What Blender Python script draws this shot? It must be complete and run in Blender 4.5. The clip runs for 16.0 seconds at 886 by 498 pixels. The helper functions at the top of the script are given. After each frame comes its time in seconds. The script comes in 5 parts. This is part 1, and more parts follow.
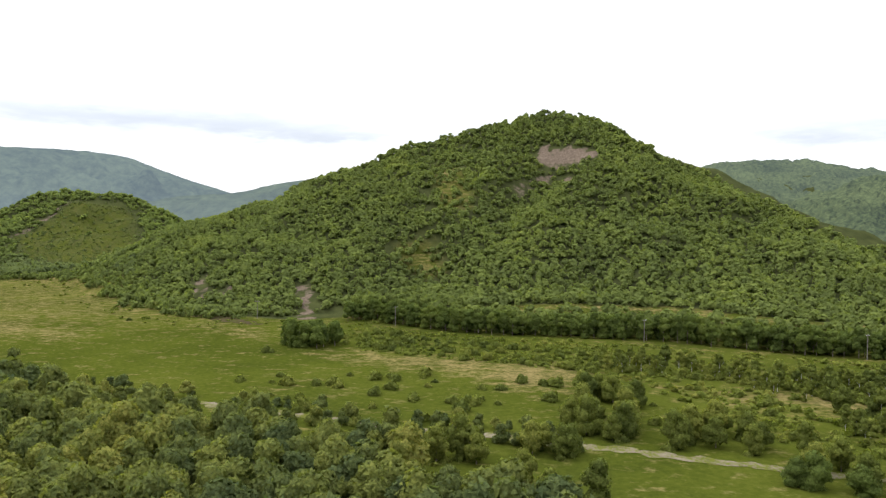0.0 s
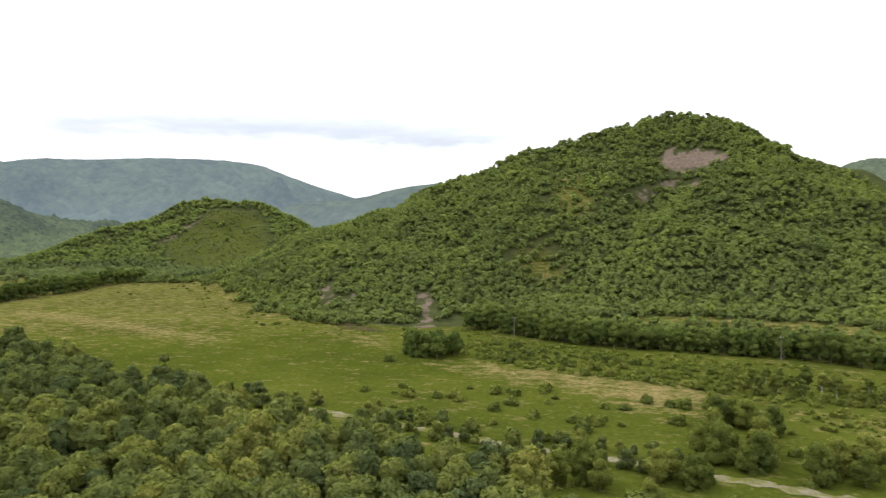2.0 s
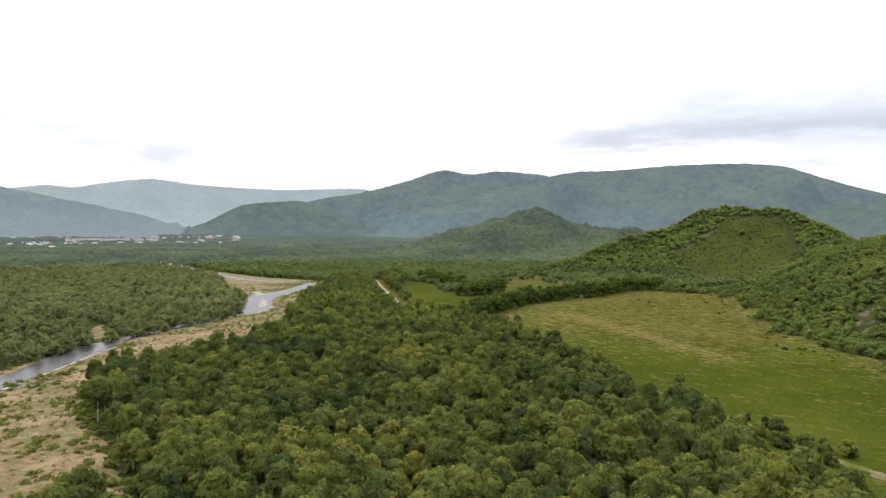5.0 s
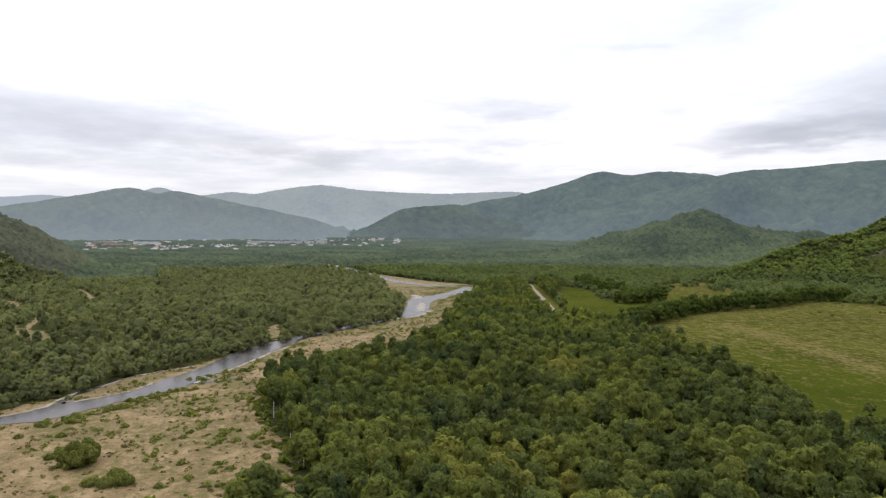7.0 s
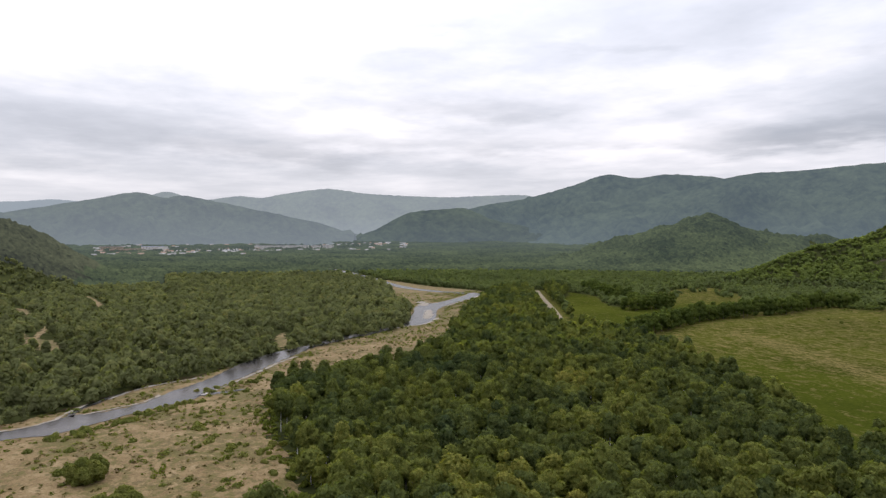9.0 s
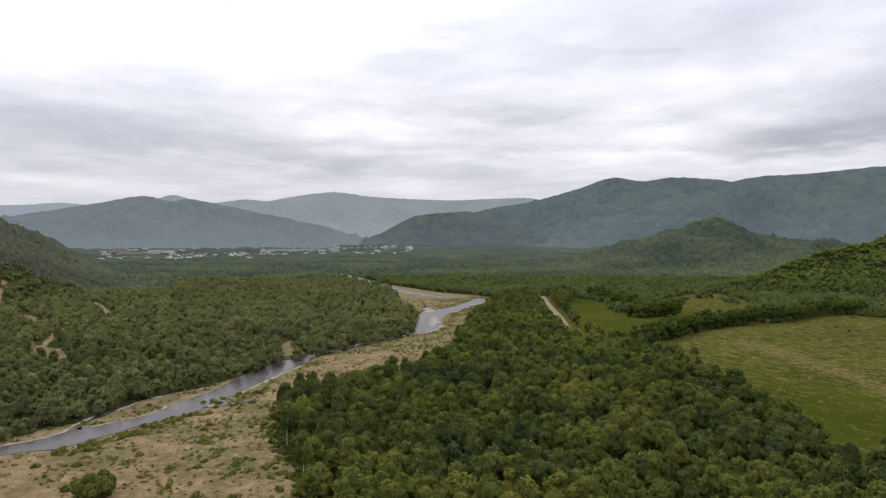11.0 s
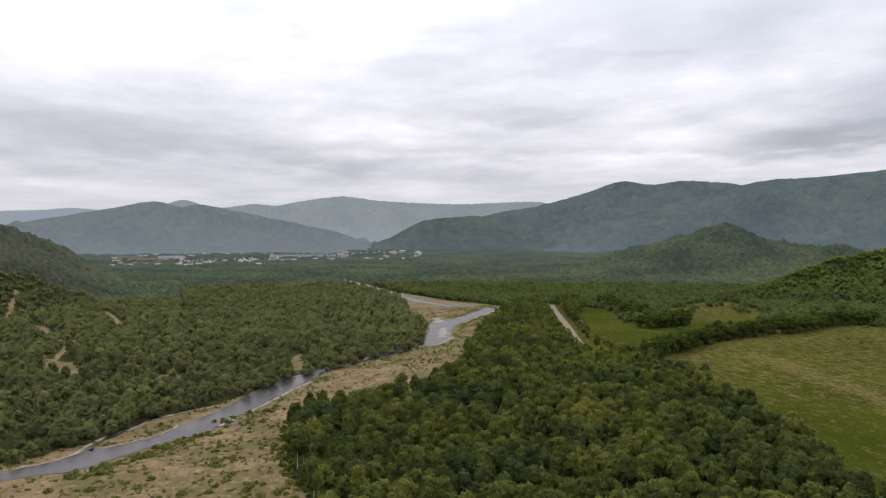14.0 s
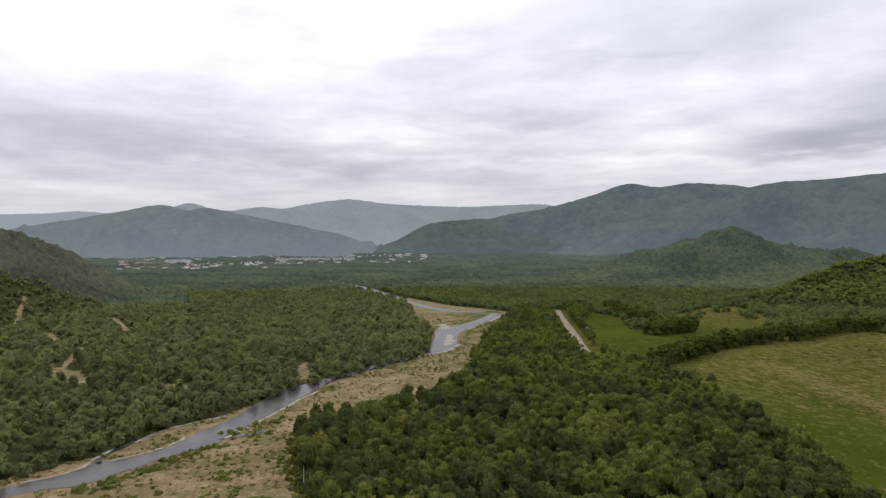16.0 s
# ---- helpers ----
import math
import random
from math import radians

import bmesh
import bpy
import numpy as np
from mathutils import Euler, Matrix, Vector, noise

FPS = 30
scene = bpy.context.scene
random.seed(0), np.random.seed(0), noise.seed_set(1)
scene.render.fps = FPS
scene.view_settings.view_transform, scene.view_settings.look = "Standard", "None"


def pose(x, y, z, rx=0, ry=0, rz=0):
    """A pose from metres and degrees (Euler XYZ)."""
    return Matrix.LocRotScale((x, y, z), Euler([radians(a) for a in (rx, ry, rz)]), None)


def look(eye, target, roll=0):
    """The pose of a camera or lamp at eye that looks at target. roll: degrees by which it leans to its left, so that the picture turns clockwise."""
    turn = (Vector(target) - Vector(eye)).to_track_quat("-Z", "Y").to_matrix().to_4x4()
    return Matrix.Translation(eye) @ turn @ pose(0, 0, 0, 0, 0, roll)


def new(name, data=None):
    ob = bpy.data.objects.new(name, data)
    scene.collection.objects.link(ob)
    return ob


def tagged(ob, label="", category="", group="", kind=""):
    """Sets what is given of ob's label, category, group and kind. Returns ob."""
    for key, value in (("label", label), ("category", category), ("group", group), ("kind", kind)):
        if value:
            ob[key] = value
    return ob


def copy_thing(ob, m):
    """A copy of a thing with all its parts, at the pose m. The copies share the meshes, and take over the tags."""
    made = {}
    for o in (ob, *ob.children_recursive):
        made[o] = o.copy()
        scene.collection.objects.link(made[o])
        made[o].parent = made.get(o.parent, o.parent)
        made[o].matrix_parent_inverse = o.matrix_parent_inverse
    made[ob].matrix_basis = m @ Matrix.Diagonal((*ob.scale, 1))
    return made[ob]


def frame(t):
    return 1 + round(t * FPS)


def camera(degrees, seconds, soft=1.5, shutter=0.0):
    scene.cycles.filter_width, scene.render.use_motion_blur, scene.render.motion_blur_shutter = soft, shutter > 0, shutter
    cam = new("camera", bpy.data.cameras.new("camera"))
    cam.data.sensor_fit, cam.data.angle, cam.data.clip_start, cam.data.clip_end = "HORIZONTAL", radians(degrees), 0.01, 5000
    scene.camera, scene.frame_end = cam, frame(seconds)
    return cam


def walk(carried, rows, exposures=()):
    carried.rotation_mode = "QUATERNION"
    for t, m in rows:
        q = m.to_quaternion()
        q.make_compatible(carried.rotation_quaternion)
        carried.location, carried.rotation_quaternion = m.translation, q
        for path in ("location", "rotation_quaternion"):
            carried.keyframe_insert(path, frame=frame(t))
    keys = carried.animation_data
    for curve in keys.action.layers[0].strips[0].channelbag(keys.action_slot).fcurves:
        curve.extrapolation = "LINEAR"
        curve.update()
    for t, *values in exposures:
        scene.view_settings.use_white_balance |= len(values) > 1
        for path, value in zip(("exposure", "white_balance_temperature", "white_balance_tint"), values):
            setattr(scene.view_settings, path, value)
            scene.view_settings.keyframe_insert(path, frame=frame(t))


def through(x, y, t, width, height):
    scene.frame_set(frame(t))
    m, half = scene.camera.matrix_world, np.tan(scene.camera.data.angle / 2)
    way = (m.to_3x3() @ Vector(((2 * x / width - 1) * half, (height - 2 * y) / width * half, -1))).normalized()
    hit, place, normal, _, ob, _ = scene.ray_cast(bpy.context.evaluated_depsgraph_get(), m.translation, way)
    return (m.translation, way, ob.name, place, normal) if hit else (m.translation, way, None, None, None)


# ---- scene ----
cam = camera(65.33, 16.0, soft=1.35, shutter=0.15)
# seconds, x, y, height, heading, tilt, lean
PATH = [
    (0.0, 1.05, -0.21, 47.22, 0.0, -1.93, -0.35),
    (0.5, 1.2, -0.23, 48.08, 0.31, -1.89, -0.28),
    (1.0, 1.16, -0.26, 48.96, 0.51, -1.82, -0.26),
    (1.5, 0.75, -0.3, 49.92, 1.11, -1.8, -0.18),
    (2.0, 0.18, -0.21, 50.92, 9.69, -1.78, -0.09),
    (2.5, -0.02, -0.18, 51.86, 21.65, -1.74, -0.05),
    (3.0, -0.14, -0.03, 52.78, 33.89, -1.7, -0.16),
    (3.5, -0.08, 0.23, 53.7, 44.07, -1.69, -0.25),
    (4.0, -0.0, 0.43, 54.64, 46.46, -1.66, -0.2),
    (4.5, -0.1, 0.44, 55.54, 46.94, -1.59, -0.22),
    (5.0, -0.3, 0.24, 56.38, 50.74, -1.52, -0.2),
    (5.2, -0.34, 0.12, 56.69, 54.26, -1.51, -0.24),
    (5.7, -0.35, 0.12, 57.4, 60.6, -1.47, -0.22),
    (6.2, -0.35, 0.14, 58.1, 62.9, -1.43, -0.2),
    (6.7, -0.36, 0.16, 58.8, 63.45, -1.39, -0.17),
    (7.3, -0.36, 0.19, 59.69, 63.65, -1.35, -0.13),
    (7.5, -0.38, 0.22, 60.0, 63.71, -1.32, -0.12),
    (8.0, -0.38, 0.24, 60.86, 63.84, -1.24, -0.06),
    (8.5, -0.35, 0.21, 61.8, 63.99, -1.19, -0.03),
    (9.0, -0.29, 0.2, 62.76, 64.11, -1.14, -0.01),
    (11.5, -0.19, 0.1, 67.44, 64.71, -0.88, 0.03),
    (12.0, -0.19, 0.09, 68.53, 64.84, -0.83, 0.07),
    (12.5, -0.21, 0.02, 69.65, 64.96, -0.79, 0.11),
    (13.0, -0.24, -0.08, 70.78, 65.06, -0.76, 0.14),
    (13.5, -0.23, -0.12, 71.89, 65.16, -0.74, 0.13),
    (14.0, -0.26, -0.23, 72.99, 65.29, -0.69, 0.14),
    (14.5, -0.26, -0.28, 74.02, 65.38, -0.64, 0.17),
    (15.0, -0.25, -0.27, 75.0, 65.51, -0.62, 0.18),
    (15.5, -0.21, -0.27, 75.97, 65.61, -0.57, 0.21),
    (16.0, -0.15, -0.24, 76.94, 65.78, -0.52, 0.22),
]
EXPOSURES = [(0, 0.7, 6450, 13), (3, 0.64, 6450, 14), (4, 0.50, 6450, 14), (5, 0.40, 6450, 14), (7.5, 0.0, 6400, 16), (11, -0.24, 6400, 17), (16, -0.31, 6400, 17)]
walk(cam, [(t, pose(x, y, z, 90 + tilt, lean, yaw)) for t, x, y, z, yaw, tilt, lean in PATH], EXPOSURES)

# ---- light: a bright overcast sky, the sun a soft glow behind the clouds ----
SUN_AZ, SUN_EL = radians(78), radians(48)          # heading to the left of +y, height
SUN_DIR = Vector((-math.sin(SUN_AZ) * math.cos(SUN_EL), math.cos(SUN_AZ) * math.cos(SUN_EL), math.sin(SUN_EL)))


class Nodes:
    """A short way to write node trees."""

    def __init__(self, tree):
        self.tree = tree
        tree.nodes.clear()

    def add(self, kind, out=0, props=(), **inputs):
        n = self.tree.nodes.new(kind)
        props = dict(props)
        if "operation" in props:
            n.operation = props["operation"]
        if "use_clamp" in props:
            n.use_clamp = props["use_clamp"]
        if "attribute_name" in props:
            n.attribute_name = props["attribute_name"]
        for k, v in inputs.items():
            key = int(k[1:]) if k[0] == "i" and k[1:].isdigit() else k.replace("_", " ")
            if isinstance(v, bpy.types.NodeSocket):
                self.tree.links.new(v, n.inputs[key])
            else:
                n.inputs[key].default_value = v
        return n.outputs[out] if len(n.outputs) else None

    def math(self, op, a, b=0.0, c=0.0, clamp=False):
        return self.add("ShaderNodeMath", props={"operation": op, "use_clamp": clamp}, i0=a, i1=b, i2=c)

    def mix(self, fac, a, b, blend="MIX"):
        n = self.tree.nodes.new("ShaderNodeMix")
        n.data_type, n.blend_type = "RGBA", blend
        for sock, v in ((n.inputs[0], fac), (n.inputs[6], a), (n.inputs[7], b)):
            if isinstance(v, bpy.types.NodeSocket):
                self.tree.links.new(v, sock)
            else:
                sock.default_value = v if not isinstance(v, tuple) or len(v) == 4 else (*v, 1)
        return n.outputs[2]

    def noise(self, vec, scale, detail=4.0, rough=0.55, out=0):
        return self.add("ShaderNodeTexNoise", out, Vector=vec, Scale=scale, Detail=detail, Roughness=rough)

    def ramp(self, fac, stops):
        n = self.tree.nodes.new("ShaderNodeValToRGB")
        el = n.color_ramp.elements
        while len(el) < len(stops):
            el.new(0.5)
        for e, (p, c) in zip(el, stops):
            e.position, e.color = p, (*c, 1) if isinstance(c, tuple) else (c, c, c, 1)
        self.tree.links.new(fac, n.inputs[0])
        return n.outputs[0]

    def step(self, value, lo, hi):
        return self.add("ShaderNodeMapRange", Value=value, From_Min=lo, From_Max=hi, To_Min=0.0, To_Max=1.0)


world = bpy.data.worlds.new("overcast_sky")
scene.world = world
world.use_nodes = True
N = Nodes(world.node_tree)
sky = N.add("ShaderNodeTexSky")
sky.node.sky_type, sky.node.sun_disc, sky.node.sun_elevation, sky.node.sun_rotation = "NISHITA", False, SUN_EL, -SUN_AZ
sky.node.air_density, sky.node.dust_density = 1.5, 3.0
way = N.add("ShaderNodeTexCoord")
sep = N.tree.nodes.new("ShaderNodeSeparateXYZ")
N.tree.links.new(way, sep.inputs[0])
up = N.math("ADD", N.math("MAXIMUM", sep.outputs[2], 0.0), 0.07)
flat = N.add("ShaderNodeCombineXYZ", X=N.math("DIVIDE", sep.outputs[0], up), Y=N.math("DIVIDE", sep.outputs[1], up), Z=0.0)
big = N.noise(N.add("ShaderNodeMapping", Vector=flat, Location=(3.1, 1.7, 0.0), Scale=(0.42, 0.42, 1.0)), 1.0, 6.0, 0.58)
fine = N.noise(N.add("ShaderNodeMapping", Vector=flat, Location=(7.0, 2.0, 0.0), Scale=(1.3, 1.3, 1.0)), 1.0, 6.0, 0.6)
cover = N.math("ADD", N.math("MULTIPLY", big, 0.8), N.math("MULTIPLY", fine, 0.2))
cloud = N.ramp(cover, [(0.36, (0.54, 0.58, 0.63)), (0.45, (0.66, 0.70, 0.75)), (0.55, (0.88, 0.90, 0.93)), (0.65, (1.12, 1.12, 1.12))])
glow = N.add("ShaderNodeVectorMath", 1, props={"operation": "DOT_PRODUCT"}, i0=way, i1=tuple(SUN_DIR))
glow = N.math("MULTIPLY", N.math("POWER", N.math("MAXIMUM", glow, 0.0), 10.0), 0.4)
cloud = N.mix(1.0, cloud, N.add("ShaderNodeCombineXYZ", X=glow, Y=glow, Z=glow), "ADD")
# long grey streaks of lower cloud: heading to the left of +y, height, half length, half depth (degrees), depth of grey
STREAKS = [(25.4, 7.8, 12.5, 0.99, 0.98), (12.2, 7.2, 8.0, 0.58, 0.78), (13.9, 5.0, 6.6, 0.4, 0.65), (-26.6, 7.0, 8.6, 0.98, 0.78), (-28.4, 9.7, 7.2, 0.79, 0.45), (-26.4, 13.2, 7.1, 0.78, 0.39), (60.9, 10.2, 5.1, 1.17, 0.43), (85.9, 7.3, 10.0, 1.27, 0.4), (70.7, 7.1, 11.4, 1.0, 0.43), (36.2, 8.0, 8.8, 1.05, 0.4), (49.5, 6.9, 13.0, 0.53, 0.26), (66.0, 14.4, 3.3, 0.61, 0.2), (52.2, 14.7, 2.7, 0.51, 0.2), (94.6, 5.0, 4.2, 0.48, 0.26), (34.5, 13.0, 4.9, 0.69, 0.2), (63.3, 16.8, 3.7, 0.51, 0.17)]
warp = N.noise(N.add("ShaderNodeMapping", Vector=way, Location=(0.6, 2.3, 0.4), Scale=(5.0, 5.0, 26.0)), 1.0, 5.0, 0.6)
wide = N.noise(N.add("ShaderNodeMapping", Vector=way, Location=(4.1, 0.3, 1.4), Scale=(3.0, 3.0, 9.0)), 1.0, 4.0, 0.6)
side = N.math("MULTIPLY_ADD", N.math("SUBTRACT", wide, 0.5), 0.5, N.math("ARCTAN2", N.math("MULTIPLY", sep.outputs[0], -1.0), sep.outputs[1]))
tall = N.math("MULTIPLY_ADD", N.math("SUBTRACT", warp, 0.5), 0.10, N.math("ARCSINE", sep.outputs[2]))
streak = None
for az, el, length, depth, grey in STREAKS:
    u = N.math("DIVIDE", N.math("SUBTRACT", side, radians(az)), radians(length))
    v = N.math("DIVIDE", N.math("SUBTRACT", tall, radians(el)), radians(depth))
    q = N.math("EXPONENT", N.math("MULTIPLY", N.math("ADD", N.math("MULTIPLY", u, u), N.math("MULTIPLY", v, v)), -1.0))
    streak = N.math("MULTIPLY", q, grey) if streak is None else N.math("MULTIPLY_ADD", q, grey, streak)
streak = N.math("MULTIPLY", streak, N.step(warp, 0.20, 0.75))
soft = N.math("MULTIPLY", N.math("SUBTRACT", 1.0, N.math("EXPONENT", N.math("MULTIPLY", streak, -2.1))), 0.9)
cloud = N.mix(soft, cloud, (0.34, 0.38, 0.43))
# the clouds thin into pale air towards the horizon
low = N.math("MULTIPLY", N.step(N.math("MAXIMUM", sep.outputs[2], 0.0), 0.11, 0.03), 0.7)
cloud = N.mix(low, cloud, (0.88, 0.92, 0.95))
# an overcast sky is up to three times as bright overhead as at the horizon
rise = N.math("MULTIPLY_ADD", N.math("MAXIMUM", sep.outputs[2], 0.0), 2.0, 0.92)
cloud = N.mix(1.0, cloud, N.add("ShaderNodeCombineXYZ", X=rise, Y=rise, Z=rise), "MULTIPLY")
clear = N.mix(1.0, sky, (0.10, 0.10, 0.10), "MULTIPLY")
N.add("ShaderNodeOutputWorld", Surface=N.add("ShaderNodeBackground", Color=N.mix(0.93, clear, cloud), Strength=1.0))

sun = new("sun", bpy.data.lights.new("sun", "SUN"))
sun.data.energy, sun.data.angle, sun.data.color = 1.2, radians(18), (1.0, 0.96, 0.88)
sun.matrix_world = look(SUN_DIR * 500, (0, 0, 0))

# ---- materials ----


def material(name):
    m = bpy.data.materials.new(name)
    m.use_nodes = True
    return m, Nodes(m.node_tree)


def finish(n, color, rough=0.9, bump=None, strength=0.4, distance=0.3, spec=0.2, metal=0.0):
    inputs = dict(Base_Color=color, Roughness=rough, Metallic=metal)
    if bump is not None:
        inputs["Normal"] = n.add("ShaderNodeBump", Height=bump, Strength=strength, Distance=distance)
    sock = n.add("ShaderNodeBsdfPrincipled", **inputs)
    sock.node.inputs["Specular IOR Level"].default_value = spec
    n.add("ShaderNodeOutputMaterial", Surface=sock)


def leaf_material(name, stops, by_object, through=0.45, low=0.60, high=1.38):
    """Foliage: colour varies from tree to tree and from leaf clump to leaf clump."""
    m, n = material(name)
    if by_object:
        tree = n.add("ShaderNodeObjectInfo", 5)
    else:
        tree = n.add("ShaderNodeAttribute", 2, props={"attribute_name": "tint"})
    isle = n.add("ShaderNodeNewGeometry", "Random Per Island")
    pos = n.add("ShaderNodeNewGeometry")
    patch = n.noise(pos, 0.02, 3.0)
    v = n.math("ADD", n.math("MULTIPLY_ADD", tree, 0.48, 0.06), n.math("MULTIPLY", isle, 0.22))
    v = n.math("ADD", v, n.math("MULTIPLY", n.math("SUBTRACT", patch, 0.5), 0.9), clamp=True)
    col = n.ramp(v, stops)
    grain = n.ramp(n.noise(pos, 2.5, 2.0), [(0.3, low), (0.7, high)])
    col = n.mix(1.0, col, grain, "MULTIPLY")
    d = n.add("ShaderNodeBsdfDiffuse", Color=col)
    t = n.add("ShaderNodeBsdfTranslucent", Color=n.mix(1.0, col, (1.15, 1.2, 0.6), "MULTIPLY"))
    n.add("ShaderNodeOutputMaterial", Surface=n.add("ShaderNodeMixShader", i0=through, i1=d, i2=t))
    return m


GREEN = [(0.0, (0.045, 0.064, 0.030)), (0.3, (0.085, 0.104, 0.034)), (0.6, (0.144, 0.158, 0.038)), (0.85, (0.206, 0.195, 0.046)), (1.0, (0.258, 0.208, 0.057))]
HILL = [(0.0, (0.086, 0.107, 0.037)), (0.4, (0.127, 0.156, 0.045)), (0.7, (0.159, 0.190, 0.049)), (1.0, (0.214, 0.223, 0.056))]
DULL = [(0.0, (0.096, 0.102, 0.046)), (0.4, (0.139, 0.153, 0.067)), (0.7, (0.176, 0.185, 0.072)), (1.0, (0.239, 0.207, 0.088))]
VALLEY = [(0.0, (0.072, 0.092, 0.038)), (0.4, (0.108, 0.134, 0.050)), (0.7, (0.134, 0.160, 0.055)), (1.0, (0.170, 0.180, 0.064))]
BACK = [(0.0, (0.091, 0.116, 0.037)), (0.4, (0.134, 0.169, 0.048)), (0.7, (0.167, 0.204, 0.053)), (1.0, (0.215, 0.236, 0.062))]
leaf_wood = leaf_material("wood_leaves", GREEN, False)
leaf_hill = leaf_material("hill_leaves", HILL, False, 0.5, 0.84, 1.18)
leaf_bank = leaf_material("bank_leaves", DULL, False, 0.5, 0.78, 1.25)
leaf_valley = leaf_material("valley_edge_leaves", VALLEY, False, 0.5, 0.72, 1.25)
leaf_back = leaf_material("back_hill_leaves", BACK, False, 0.5, 0.75, 1.22)
leaf_scrub = leaf_material("scrub_leaves", [(0.0, (0.078, 0.096, 0.020)), (0.45, (0.120, 0.142, 0.027)), (0.75, (0.164, 0.168, 0.038)), (1.0, (0.220, 0.180, 0.068))], False)
leaf_tree = leaf_material("tree_leaves", GREEN, True)
leaf_belt = leaf_material("belt_leaves", [(0.0, (0.054, 0.074, 0.022)), (0.5, (0.090, 0.118, 0.029)), (1.0, (0.135, 0.160, 0.036))], True)
leaf_willow = leaf_material("willow_leaves", [(0.0, (0.100, 0.118, 0.032)), (0.5, (0.165, 0.176, 0.048)), (1.0, (0.235, 0.222, 0.074))], True)
leaf_dry = leaf_material("dry_weed_stalks", [(0.0, (0.085, 0.066, 0.030)), (0.5, (0.120, 0.100, 0.042)), (1.0, (0.120, 0.125, 0.040))], False)
leaf_shrub = leaf_material("shrub_leaves", [(0.0, (0.062, 0.080, 0.022)), (0.5, (0.122, 0.140, 0.030)), (1.0, (0.198, 0.196, 0.044))], True)

bark, n = material("bark")
p = n.add("ShaderNodeTexCoord", 3)
finish(n, n.ramp(n.noise(p, 3.0), [(0.35, (0.07, 0.055, 0.04)), (0.65, (0.20, 0.17, 0.13))]), 0.95, n.noise(p, 8.0), 0.6, 0.05)
birch, n = material("birch_bark")
p = n.add("ShaderNodeTexCoord", 3)
finish(n, n.ramp(n.noise(n.add("ShaderNodeMapping", Vector=p, Scale=(1.0, 1.0, 6.0)), 1.5), [(0.38, (0.08, 0.07, 0.06)), (0.5, (0.55, 0.53, 0.48))]), 0.85)

def layer(n, name):
    return n.add("ShaderNodeAttribute", 2, props={"attribute_name": name})


ground_mat, n = material("valley_ground")
p = n.add("ShaderNodeNewGeometry")
wide, mid, small = n.noise(p, 0.018, 4.0), n.noise(p, 0.09, 5.0, 0.65), n.noise(p, 0.6, 4.0, 0.7)
grass = n.ramp(n.math("ADD", n.math("MULTIPLY", wide, 0.55), n.math("MULTIPLY", small, 0.45)),
               [(0.32, (0.022, 0.029, 0.005)), (0.5, (0.040, 0.049, 0.007)), (0.68, (0.062, 0.069, 0.011))])
straw = n.ramp(small, [(0.3, (0.085, 0.066, 0.024)), (0.7, (0.190, 0.148, 0.062))])
flecks = n.add("ShaderNodeMapping", Vector=p, Rotation=(0, 0, radians(35)), Scale=(0.15, 0.24, 1.0))
dry = n.math("ADD", layer(n, "dry"), n.math("MULTIPLY", n.math("SUBTRACT", n.noise(flecks, 1.0, 4.0, 0.65), 0.5), 2.9))
dry = n.math("ADD", dry, n.math("MULTIPLY", n.math("SUBTRACT", mid, 0.5), 1.1))
dry = n.step(n.math("ADD", dry, n.math("MULTIPLY", n.math("SUBTRACT", small, 0.5), 1.5)), 0.20, 1.05)
col = n.mix(n.math("MULTIPLY", dry, 0.85), grass, straw)
# woodland litter, its colour darkened to stand for shade between the crowns
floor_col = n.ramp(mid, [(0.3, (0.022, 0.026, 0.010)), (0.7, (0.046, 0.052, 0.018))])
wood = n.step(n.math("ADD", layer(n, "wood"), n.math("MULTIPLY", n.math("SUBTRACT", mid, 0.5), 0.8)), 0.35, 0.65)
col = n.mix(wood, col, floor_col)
stone = n.ramp(small, [(0.3, (0.062, 0.046, 0.033)), (0.55, (0.108, 0.083, 0.062)), (0.75, (0.160, 0.126, 0.098))])
scree = n.step(n.math("ADD", layer(n, "scree"), n.math("MULTIPLY", n.math("SUBTRACT", n.noise(p, 0.13, 5.0, 0.65), 0.5), 1.6)), 0.46, 0.62)
col = n.mix(scree, col, stone)
finish(n, col, 0.95, n.math("ADD", small, n.math("MULTIPLY", mid, 2.0)), 0.6, 0.5, 0.0)

sand_mat, n = material("river_sand")
p = n.add("ShaderNodeNewGeometry")
a, b, c = n.noise(p, 0.05, 5.0, 0.6), n.noise(p, 0.35, 5.0, 0.65), n.noise(p, 2.2, 3.0)
sand = n.ramp(n.math("ADD", n.math("MULTIPLY", n.noise(p, 0.11, 5.0, 0.7), 0.6), n.math("MULTIPLY", c, 0.4)), [(0.34, (0.088, 0.058, 0.026)), (0.5, (0.162, 0.114, 0.054)), (0.66, (0.252, 0.188, 0.104))])
weed = n.step(n.math("ADD", n.math("ADD", a, layer(n, "weed")), n.math("MULTIPLY", n.math("SUBTRACT", b, 0.5), 1.3)), 0.50, 0.62)
finish(n, n.mix(n.math("MULTIPLY", weed, 0.8), sand, n.mix(n.step(n.noise(p, 0.22, 3.0), 0.42, 0.6), n.ramp(c, [(0.3, (0.052, 0.050, 0.011)), (0.7, (0.108, 0.100, 0.026))]), n.ramp(c, [(0.3, (0.060, 0.045, 0.016)), (0.7, (0.125, 0.100, 0.042))]))), 0.95, n.math("ADD", b, n.math("MULTIPLY", c, 0.4)), 0.7, 0.6, 0.15)

